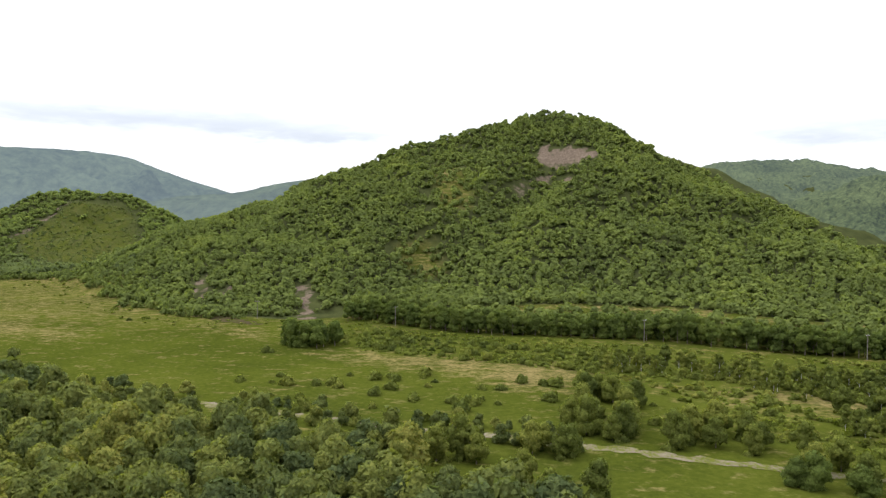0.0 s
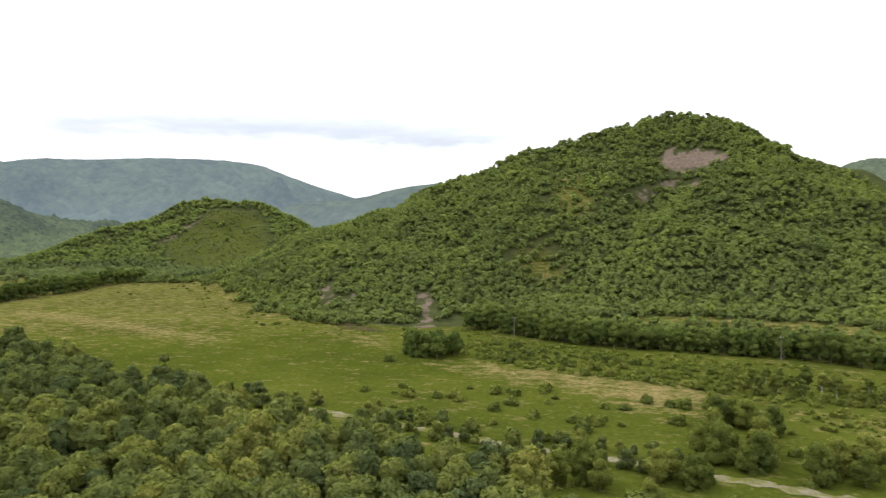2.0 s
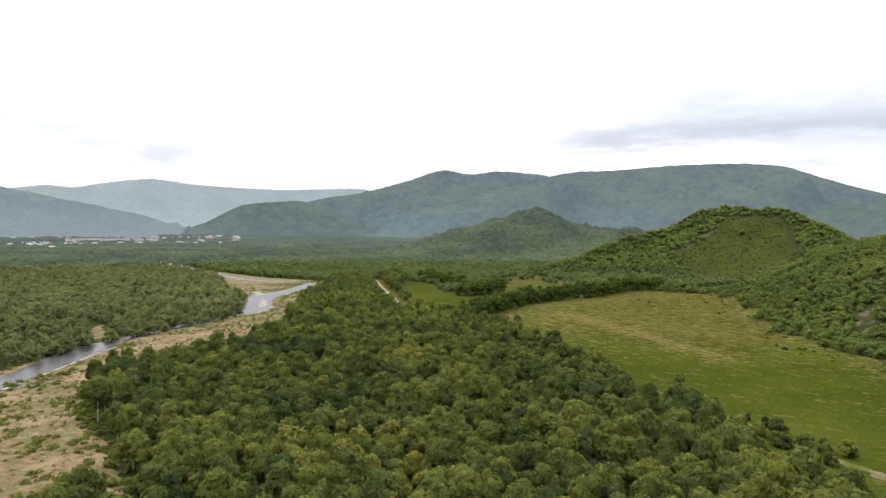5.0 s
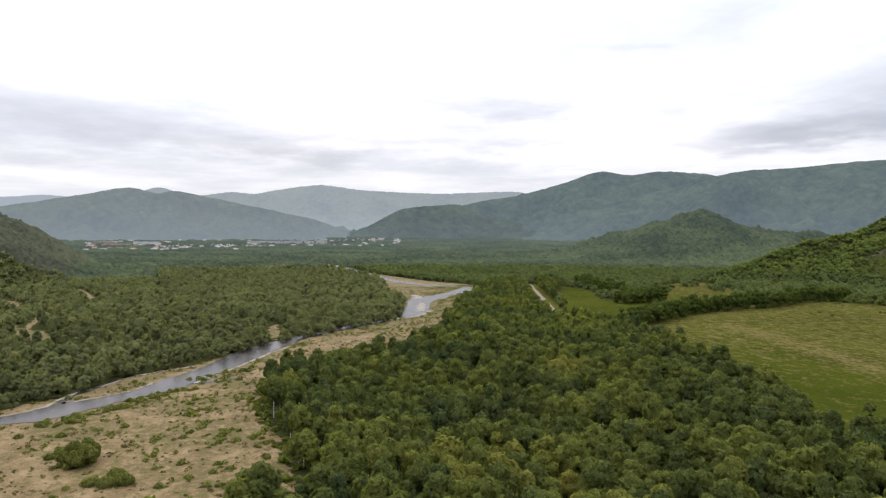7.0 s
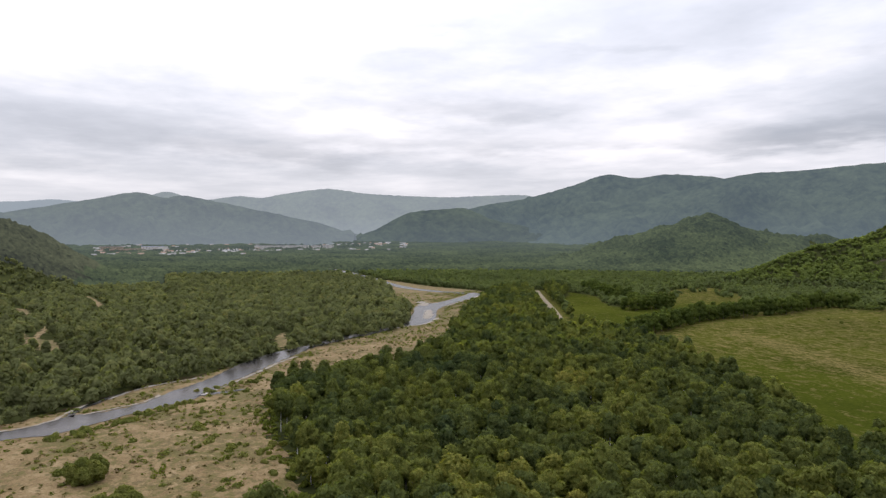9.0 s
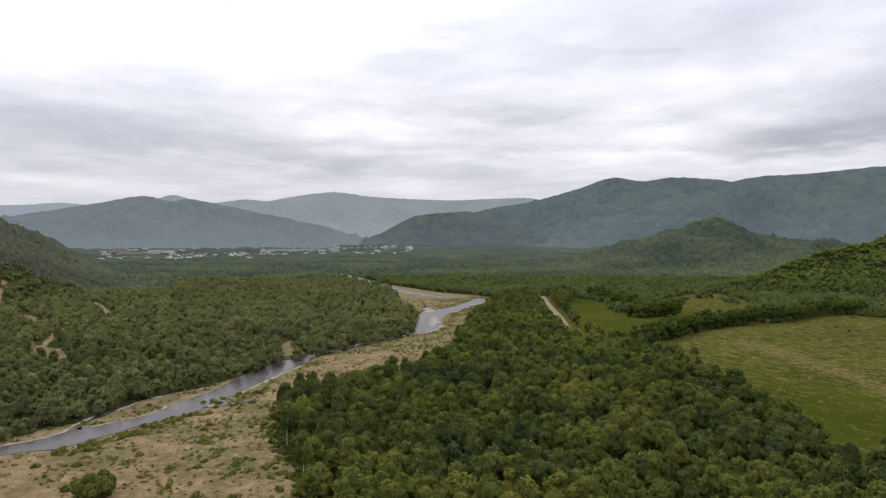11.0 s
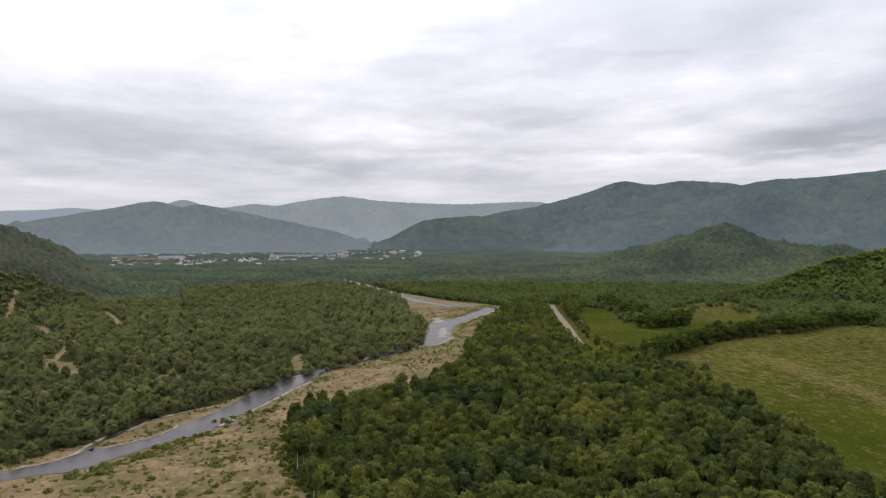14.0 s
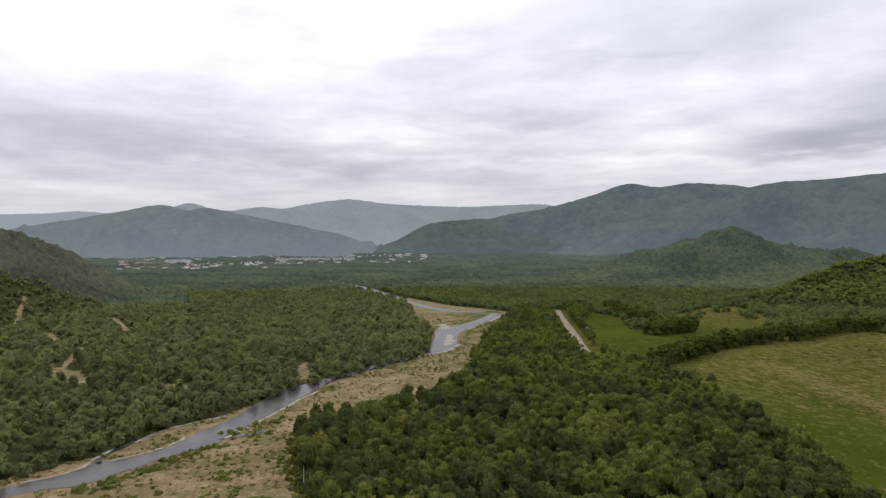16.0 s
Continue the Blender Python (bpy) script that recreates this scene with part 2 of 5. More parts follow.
dirt_mat, n = material("pale_dirt")
p = n.add("ShaderNodeNewGeometry")
b, c = n.noise(p, 0.25, 5.0, 0.65), n.noise(p, 2.0, 3.0)
dirt = n.ramp(n.math("ADD", n.math("MULTIPLY", b, 0.5), n.math("MULTIPLY", c, 0.5)), [(0.3, (0.12, 0.10, 0.066)), (0.5, (0.20, 0.17, 0.122)), (0.7, (0.29, 0.25, 0.19))])
finish(n, dirt, 0.95, c, 0.4, 0.1, 0.0)

gravel_mat, n = material("washed_gravel")
p = n.add("ShaderNodeNewGeometry")
b, c = n.noise(p, 0.4, 5.0, 0.65), n.noise(p, 3.0, 3.0)
finish(n, n.ramp(n.math("ADD", n.math("MULTIPLY", b, 0.5), n.math("MULTIPLY", c, 0.5)), [(0.3, (0.13, 0.112, 0.088)), (0.5, (0.23, 0.205, 0.170)), (0.7, (0.36, 0.335, 0.295))]), 0.95, c, 0.4, 0.1, 0.1)

soil_mat, n = material("dark_turned_soil")
p = n.add("ShaderNodeNewGeometry")
b, c = n.noise(p, 0.3, 4.0, 0.65), n.noise(p, 1.8, 3.0)
finish(n, n.mix(n.step(b, 0.45, 0.6), n.ramp(c, [(0.3, (0.028, 0.020, 0.012)), (0.7, (0.065, 0.048, 0.030))]), (0.045, 0.052, 0.010)), 0.95, c, 0.6, 0.2, 0.0)

track_mat, n = material("grassy_dirt")
p = n.add("ShaderNodeNewGeometry")
b, c = n.noise(p, 0.16, 4.0, 0.65), n.noise(p, 1.6, 3.0)
dirt = n.ramp(c, [(0.3, (0.10, 0.082, 0.052)), (0.7, (0.20, 0.175, 0.130))])
turf = n.ramp(c, [(0.3, (0.045, 0.055, 0.008)), (0.7, (0.095, 0.10, 0.02))])
finish(n, n.mix(n.step(n.math("ADD", b, n.math("MULTIPLY", n.math("SUBTRACT", c, 0.5), 0.8)), 0.40, 0.56), dirt, turf), 0.95, c, 0.4, 0.1, 0.0)

water_mat, n = material("river_water")
p = n.add("ShaderNodeNewGeometry")
ripple = n.math("ADD", n.noise(p, 0.8, 4.0, 0.65), n.math("MULTIPLY", n.noise(p, 0.12, 3.0), 2.0))
finish(n, n.ramp(n.noise(p, 0.05, 3.0), [(0.35, (0.036, 0.034, 0.034)), (0.65, (0.070, 0.064, 0.060))]), 0.25, ripple, 0.2, 0.08, 0.5)
water_mat.node_tree.nodes["Principled BSDF"].inputs["IOR"].default_value = 1.19


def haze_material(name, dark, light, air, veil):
    """Backdrop woods kilometres off: haze painted in as emission, thicker over the valley floor."""
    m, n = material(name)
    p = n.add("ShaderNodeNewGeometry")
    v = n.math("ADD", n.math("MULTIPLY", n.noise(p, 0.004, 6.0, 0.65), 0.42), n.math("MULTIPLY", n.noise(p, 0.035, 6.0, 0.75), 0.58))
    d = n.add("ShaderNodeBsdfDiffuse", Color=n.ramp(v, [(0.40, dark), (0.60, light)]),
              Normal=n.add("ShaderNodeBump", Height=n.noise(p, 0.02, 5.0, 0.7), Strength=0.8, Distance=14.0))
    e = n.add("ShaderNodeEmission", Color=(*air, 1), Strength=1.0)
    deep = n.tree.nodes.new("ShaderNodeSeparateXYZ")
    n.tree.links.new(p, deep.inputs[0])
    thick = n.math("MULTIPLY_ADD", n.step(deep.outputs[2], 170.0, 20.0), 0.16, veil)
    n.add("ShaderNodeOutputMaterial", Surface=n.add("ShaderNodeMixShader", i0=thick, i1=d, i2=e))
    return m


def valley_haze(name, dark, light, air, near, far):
    """The far valley's woods: haze painted in as emission, stronger down the valley."""
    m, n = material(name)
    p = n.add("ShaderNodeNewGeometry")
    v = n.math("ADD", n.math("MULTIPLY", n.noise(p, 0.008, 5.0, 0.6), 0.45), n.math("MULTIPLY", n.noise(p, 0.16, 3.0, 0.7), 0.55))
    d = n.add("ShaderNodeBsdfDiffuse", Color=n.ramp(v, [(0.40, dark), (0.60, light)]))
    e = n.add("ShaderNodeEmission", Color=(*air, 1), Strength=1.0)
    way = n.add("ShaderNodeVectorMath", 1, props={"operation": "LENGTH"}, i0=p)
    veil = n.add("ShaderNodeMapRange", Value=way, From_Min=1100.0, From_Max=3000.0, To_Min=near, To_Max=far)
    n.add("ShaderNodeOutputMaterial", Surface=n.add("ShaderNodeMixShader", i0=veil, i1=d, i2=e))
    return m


def plain(name, color, rough=0.8, vary=0.25, scale=2.0, metal=0.0):
    m, n = material(name)
    p = n.add("ShaderNodeTexCoord", 3)
    lo, hi = tuple(c * (1 - vary) for c in color), tuple(min(1, c * (1 + vary)) for c in color)
    finish(n, n.ramp(n.noise(p, scale, 4.0, 0.65), [(0.3, lo), (0.7, hi)]), rough, metal=metal)
    return m

# ---- the lie of the land ----
rng = np.random.default_rng(7)


def inside(poly, x, y):
    x, y = np.asarray(x, float), np.asarray(y, float)
    odd = np.zeros(x.shape, bool)
    for (x0, y0), (x1, y1) in zip(poly, poly[1:] + poly[:1]):
        if y0 != y1:
            odd ^= ((y0 > y) != (y1 > y)) & (x < (x1 - x0) * (y - y0) / (y1 - y0) + x0)
    return odd


def off_line(line, x, y):
    """How far each place lies from a line."""
    best = np.full(np.shape(x), 1e9)
    for (x0, y0), (x1, y1) in zip(line, line[1:]):
        dx, dy = x1 - x0, y1 - y0
        k = np.clip(((x - x0) * dx + (y - y0) * dy) / (dx * dx + dy * dy), 0, 1)
        best = np.minimum(best, np.hypot(x - x0 - k * dx, y - y0 - k * dy))
    return best


def smooth_line(points, step):
    """A curve through the points, with an even step."""
    p = np.array(points, float)
    p = np.vstack([2 * p[0] - p[1], p, 2 * p[-1] - p[-2]])
    out = []
    for a, b, c, d in zip(p, p[1:], p[2:], p[3:]):
        n = max(2, int(np.linalg.norm((c - b)[:2]) / step))
        t = np.linspace(0, 1, n, endpoint=False)[:, None]
        out.append(0.5 * (2 * b + (c - a) * t + (2 * a - 5 * b + 4 * c - d) * t ** 2 + (3 * b - a - 3 * c + d) * t ** 3))
    return np.vstack(out + [p[-2:-1]])


def waves(x, y, size, seed, octaves=3):
    """Cheap smooth noise, about -1 to 1."""
    r = np.random.default_rng(seed)
    v, amp, tot = np.zeros(np.shape(x)), 1.0, 0.0
    for o in range(octaves):
        for k in range(4):
            a, ph = r.uniform(0, 2 * np.pi, 2)
            f = 2 * np.pi / size * r.uniform(0.7, 1.4) * 2 ** o
            v = v + amp * np.sin((x * np.cos(a) + y * np.sin(a)) * f + ph + 1.3 * np.sin((x * np.sin(a) - y * np.cos(a)) * f * 0.6 + ph * 2))
        tot += 4 * amp
        amp *= 0.5
    return v / tot * 1.8


# crest lines: x, y, height, and how far the foot lies
HILL_MAIN = [(-297, 566, 2, 60), (-266, 581, 14, 62), (-238, 594, 24, 100), (-194, 609, 43, 155), (-145, 616, 63, 222), (-95, 619, 88, 255), (-45, 618, 111, 258),
             (6, 620, 125, 265), (56, 617, 136, 268), (104, 605, 146, 272), (130, 593, 138, 268), (147, 582, 125, 262), (165, 563, 112, 255), (182, 544, 97, 240),
             (197, 524, 82, 225), (211, 505, 65, 205), (222, 485, 52, 190), (233, 465, 45, 175), (241, 446, 34, 155), (248, 427, 24, 130), (259, 405, 15, 110)]
HILL_BACK = [(-600, 711, 16, 60), (-589, 758, 29, 80), (-581, 814, 44, 112), (-563, 862, 58, 142), (-538, 902, 75, 177), (-515, 921, 84, 200), (-488, 935, 90, 214),
             (-469, 945, 90, 214), (-450, 954, 84, 200), (-425, 960, 75, 177), (-400, 965, 60, 143), (-376, 970, 44, 104), (-350, 969, 28, 66)]
HILL_LOW = [(-1133, 824, 20, 60), (-1108, 889, 34, 105), (-1088, 944, 49, 154), (-1059, 991, 66, 207), (-1029, 1022, 80, 249), (-1003, 1047, 92, 286), (-992, 1058, 93, 289),
            (-973, 1076, 80, 251), (-957, 1096, 67, 209), (-930, 1126, 58, 181), (-890, 1170, 54, 167), (-850, 1212, 47, 147), (-805, 1242, 39, 122)]
HILL_BANK = [(-1129, -220, 116, 193), (-1156, -181, 101, 168), (-1192, -138, 84, 140), (-1216, -105, 66, 110), (-1238, -69, 40, 65), (-1259, -47, 22, 45)]
SPUR_BANK = [(-882, -182, 56, 125), (-915, -136, 47, 105), (-944, -106, 38, 88), (-972, -73, 26, 62), (-999, -56, 14, 40)]
HILL_EAST = [(538, 1613, 129, 450), (584, 1597, 162, 520), (640, 1575, 182, 560), (755, 1524, 182, 560), (803, 1499, 179, 560), (850, 1473, 162, 520), (908, 1437, 154, 500),
             (974, 1394, 122, 420)]
SPUR_EAST = [(481, 1154, 14, 150), (531, 1121, 48, 240), (583, 1084, 84, 320), (652, 1031, 116, 400), (738, 947, 132, 430)]


# the meadow lies flat up to the hill's foot
FLAT = [(-60, 352), (-71, 343), (-120, 375), (-160, 405), (-215, 470), (-272, 545), (-318, 600), (-420, 600), (-420, 300), (-100, 250), (0, 250), (120, 230), (225, 240), (225, 268), (150, 296), (90, 318), (5, 338)]


def raise_hill(x, y, crest, power, z):
    pts = smooth_line(crest, 14)
    for px, py, pz, w in pts:
        d = np.hypot(x - px, y - py)
        s = np.clip(1 - d / w, 0, 1)
        z = np.maximum(z, pz * s ** power)
    return z


# a bench along the foot of the main hill
GAP = [(-30, 354), (0, 349), (60, 340), (110, 323), (155, 304), (190, 294), (230, 278)]


def plain_rise(r):
    """The valley floor climbs gently away."""
    return 0.014 * np.clip(r - 900, 0, 1250) + 0.032 * np.clip(r - 2150, 0, 900)


def land(x, y):
    """The ground's height, without the plants."""
    x, y = np.asarray(x, float), np.asarray(y, float)
    r = np.hypot(x, y)
    z = np.zeros(x.shape)
    for crest, power in ((HILL_MAIN, 1.12), (HILL_BACK, 1.2), (HILL_LOW, 1.4), (HILL_BANK, 1.1), (SPUR_BANK, 1.1), (HILL_EAST, 1.2), (SPUR_EAST, 1.2)):
        z = raise_hill(x, y, crest, power, z)
    edge = np.where(inside(FLAT, x, y), 1, -1) * off_line(FLAT + FLAT[:1], x, y)
    z = z * np.clip((28 - edge) / 40, 0, 1)
    rough = np.clip(z / 40, 0, 1) * np.clip((150 - np.abs(z - 60)) / 100, 0.25, 1)
    gully = 7.0 * waves(x, y, 120, 3) + 2.0 * waves(x, y, 45, 4)
    # a gully that runs down the front of the main hill
    g = off_line([(85, 520), (70, 502), (43, 470), (23, 439), (5, 423), (-5, 396)], x, y)
    z = z + rough * gully - 13.0 * np.exp(-(g / 26) ** 2) * np.clip(z / 25, 0, 1)
    z = z + 5.0 * np.exp(-(off_line(GAP, x, y) / 15) ** 2)
    z = z + plain_rise(r)
    return z + 0.5 * waves(x, y, 160, 9) * np.clip((x + 170) / 60, 0, 1)


RIVER_LEFT = [(-240, -130), (-243, -80), (-254, -38), (-257, -31), (-260, -24), (-266, -17), (-271, -12), (-271, -6), (-273, 3), (-281, 13), (-294, 22), (-305, 32), (-320, 43), (-337, 53), (-352, 64), (-366, 76), (-380, 94),
              (-396, 111), (-412, 134), (-431, 160), (-453, 186), (-481, 205), (-518, 225), (-548, 239), (-570, 258), (-580, 277), (-604, 304), (-636, 334), (-663, 358)]
RIVER_RIGHT = [(-226, -130), (-232, -80), (-245, -36), (-247, -28), (-248, -14), (-254, -6), (-261, 3), (-267, 12), (-273, 22), (-278, 30), (-285, 34), (-304, 48), (-327, 65), (-341, 75), (-355, 86), (-373, 100), (-387, 115),
               (-399, 130), (-414, 154), (-430, 172), (-438, 183), (-438, 194), (-447, 205), (-470, 222), (-516, 245), (-544, 265), (-573, 291), (-597, 317), (-640, 362)]
RIVER_UP = [(-640, 352), (-660, 345), (-694, 329), (-744, 320), (-791, 322), (-836, 326), (-916, 335), (-1060, 345), (-1158, 344), (-1340, 329), (-1551, 305), (-1800, 250)]
SAND_EDGE = [(-130, -90), (-138, 0), (-148, 42), (-180, 45), (-207, 46), (-242, 51), (-269, 56), (-282, 65), (-286, 80), (-291, 101), (-298, 120), (-316, 142), (-340, 163), (-384, 194), (-440, 225), (-501, 265),
             (-556, 310), (-612, 348), (-655, 384), (-710, 374), (-760, 358), (-843, 354), (-900, 350)]
BANK_EDGE = [(-245, -130), (-253, -80), (-263, -39), (-274, -24), (-283, -8), (-306, 7), (-320, 31), (-344, 56), (-370, 84), (-384, 108), (-411, 146), (-432, 176), (-480, 203), (-560, 237), (-668, 264),
             (-767, 299), (-867, 326)]
WOOD_EAST = [(-600, 440), (-556, 398), (-470, 340), (-386, 292), (-330, 274), (-270, 266), (-206, 233), (-163, 217), (-135, 193), (-101, 183), (-76, 160), (-47, 150), (-21, 143), (-4, 133), (-2, 121),
             (23, 101), (60, 80), (75, 10), (40, -70), (-60, -110)]
WOOD = SAND_EDGE[:19] + [(-680, 430), (-650, 470)] + WOOD_EAST
FIELD_BACK = [(-631, 460), (-570, 452), (-490, 402), (-470, 400), (-500, 480), (-470, 530), (-420, 500), (-402, 470), (-374, 400), (-362, 340), (-350, 308), (-330, 276), (-386, 294), (-470, 342), (-556, 400)]
FIELD_FAR = [(-575, 536), (-607, 603), (-600, 649), (-516, 600), (-458, 538), (-453, 490), (-460, 457), (-498, 475)]
MEADOW = WOOD_EAST[4:17] +  [(330, 40), (350, 230), (225, 268), (150, 296), (90, 318), (5, 338), (-60, 348), (-71, 342), (-112, 358), (-148, 383), (-196, 443), (-250, 518), (-318, 586), (-407, 590),
                            (-400, 520), (-392, 462), (-372, 380), (-350, 318)]
BANK = BANK_EDGE + [(-940, 332), (-1100, 325), (-1500, 290), (-1500, -500), (-245, -500)]
CORRIDOR = SAND_EDGE + BANK_EDGE[::-1]
CLEARINGS = [[(-528, -59), (-516, -49), (-487, -40), (-473, -29), (-434, -20), (-412, -23), (-434, -35), (-464, -44), (-493, -52)], [(-407, 1), (-407, 16), (-399, 29), (-380, 26), (-383, 12), (-388, 1)], [(-441, 94), (-445, 105), (-384, 93), (-371, 83), (-402, 86)], [(-704, -73), (-676, -60), (-626, -52), (-607, -56), (-639, -64)]]
BANK_PATHS = [[(-578, -35), (-523, -38), (-473, -41), (-444, -41)], [(-858, -105), (-771, -104), (-734, -108), (-701, -127)], [(-796, -19), (-715, -9), (-640, -3)], [(-549, 0), (-526, 11)]]
ROAD = [(-660, 436), (-644, 427), (-570, 384), (-498, 344), (-419, 298), (-363, 268), (-339, 257), (-302, 244)]
TRACK = [(-130, 212), (-80, 186), (-63, 180), (-43, 172), (-25, 165), (-11, 160), (-3, 158), (15, 153), (27, 149), (39, 146), (57, 138), (69, 134), (95, 124), (160, 95)]
STRAW = [[(-37, 258), (-17, 253), (13, 239), (41, 233), (48, 220), (36, 197), (25, 199), (12, 218), (-16, 234), (-33, 243)],
         [(-345, 380), (-279, 362), (-201, 325), (-150, 290), (-150, 280), (-190, 296), (-254, 326), (-322, 352)],
         [(-350, 585), (-318, 590), (-262, 520), (-250, 535), (-330, 560)], [(-120, 335), (-90, 300), (-70, 285), (-95, 312)],
         [(70, 200), (130, 190), (150, 170), (110, 168), (80, 185)],
         [(0, 351), (60, 342), (110, 325), (155, 306), (190, 296), (230, 280), (230, 276), (188, 292), (153, 302), (108, 321), (60, 338), (0, 347)]]
SCREES = [[(74, 554), (83, 557), (90, 547), (101, 546), (119, 534), (114, 519), (99, 530), (88, 532), (76, 538)],
          [(50, 505), (55, 513), (66, 523), (64, 510)],
          [(70, 524), (81, 529), (80, 519)],
          [(86, 520), (96, 522), (93, 510)],
          [(-148, 413), (-145, 424), (-133, 388), (-138, 386)],
          [(-128, 394), (-124, 404), (-121, 390)],
          [(-83, 396), (-78, 400), (-68, 369), (-64, 342), (-74, 343), (-75, 371)],
          [(-502, 800), (-495, 800), (-479, 905), (-485, 905)]]


def soft_inside(poly, x, y, width):
    """1 well inside, 0 well outside."""
    d = off_line(poly + poly[:1], x, y)
    return np.clip(0.5 + np.where(inside(poly, x, y), d, -d) / width, 0, 1)


def mesh_from(name, verts, tris, mats, mat_index=None, layers=(), smooth=False, normals=None):
    """A mesh out of arrays of places and triangles."""
    me = bpy.data.meshes.new(name)
    verts, tris = np.asarray(verts, np.float32), np.asarray(tris, np.int32)
    me.vertices.add(len(verts))
    me.vertices.foreach_set("co", verts.ravel())
    k = tris.shape[1]
    me.loops.add(tris.size)
    me.loops.foreach_set("vertex_index", tris.ravel())
    me.polygons.add(len(tris))
    me.polygons.foreach_set("loop_start", np.arange(0, tris.size, k, dtype=np.int32))
    me.polygons.foreach_set("use_smooth", np.full(len(tris), smooth))
    for m in mats:
        me.materials.append(m)
    if mat_index is not None:
        me.polygons.foreach_set("material_index", np.asarray(mat_index, np.int32))
    for key, values in layers:
        me.attributes.new(key, "FLOAT", "POINT").data.foreach_set("value", np.asarray(values, np.float32))
    if normals is not None:
        me.polygons.foreach_set("use_smooth", np.full(len(tris), True))
        me.attributes.new("custom_normal", "FLOAT_VECTOR", "POINT").data.foreach_set("vector", np.asarray(normals, np.float32).ravel())
    me.update(calc_edges=True)
    return me


def grid_mesh(name, xs, ys, height, mat, layers=()):
    gx, gy = np.meshgrid(xs, ys)
    gx, gy = gx.ravel(), gy.ravel()
    verts = np.stack([gx, gy, height(gx, gy)], 1)
    i = np.arange((len(xs) - 1) * (len(ys) - 1))
    i = i + i // (len(xs) - 1)
    quads = np.stack([i, i + 1, i + len(xs) + 1, i + len(xs)], 1)
    return mesh_from(name, verts, quads, [mat], layers=[(k, f(gx, gy)) for k, f in layers], smooth=True)


def stretch(lo, hi, step, end, grow=1.06):
    """Grid lines, even from lo to hi and wider beyond."""
    mid = list(np.arange(lo, hi + 1, step))
    d, right, left = step, [], []
    while not right or right[-1] < end:
        d *= grow
        right.append((right[-1] if right else mid[-1]) + d)
    d = step
    while not left or left[-1] > -end:
        d *= grow
        left.append((left[-1] if left else mid[0]) - d)
    return np.array(left[::-1] + mid + right)


def most(polys, width):
    return lambda x, y: np.max([soft_inside(p, x, y, width) for p in polys], 0)


FACE = [(-500, 800), (-492, 850), (-482, 912), (-440, 942), (-410, 930), (-370, 860), (-340, 770), (-400, 735), (-466, 752)]
BALD = [[(-29, 453), (-3, 462), (6, 424), (-16, 420), (-30, 432)], [(-9, 587), (19, 551), (25, 503), (20, 477), (-7, 495)]]


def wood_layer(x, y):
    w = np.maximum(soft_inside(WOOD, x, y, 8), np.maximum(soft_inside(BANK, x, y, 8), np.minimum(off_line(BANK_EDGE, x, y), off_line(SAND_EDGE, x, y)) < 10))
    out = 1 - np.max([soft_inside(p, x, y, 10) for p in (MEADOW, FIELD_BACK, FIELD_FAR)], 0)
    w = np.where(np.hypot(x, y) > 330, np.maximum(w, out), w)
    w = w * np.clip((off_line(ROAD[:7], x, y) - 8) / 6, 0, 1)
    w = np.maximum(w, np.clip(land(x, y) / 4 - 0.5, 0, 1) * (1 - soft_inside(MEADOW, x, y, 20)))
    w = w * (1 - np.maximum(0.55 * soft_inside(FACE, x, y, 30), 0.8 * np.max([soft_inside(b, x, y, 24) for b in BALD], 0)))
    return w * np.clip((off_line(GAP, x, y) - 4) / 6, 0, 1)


def dry_layer(x, y):
    r = np.hypot(x, y)
    base = -0.30 + 0.74 * np.clip((r - 210) / 200, 0, 1) + 0.22 * np.clip((x - 40) / 60, 0, 1)
    base = base - 0.4 * soft_inside(FIELD_BACK, x, y, 20)
    base = np.where(soft_inside(FACE, x, y, 30) > 0, 0.16, base)
    base = np.maximum(base, 0.42 * soft_inside(FIELD_FAR, x, y, 40))
    return np.maximum(base, most(STRAW, 26)(x, y) * 0.9)


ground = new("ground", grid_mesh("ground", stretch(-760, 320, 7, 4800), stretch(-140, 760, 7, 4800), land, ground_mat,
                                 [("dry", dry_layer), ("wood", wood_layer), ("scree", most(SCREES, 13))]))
tagged(ground, "green valley floor of meadow and woodland rising into hills", "ground", kind="structure")


WEEDY = [(-243, -18), (-254, -2), (-272, 22), (-290, 40), (-285, 62), (-262, 50), (-205, 44), (-150, 42), (-158, 16), (-198, 10), (-222, -2)]


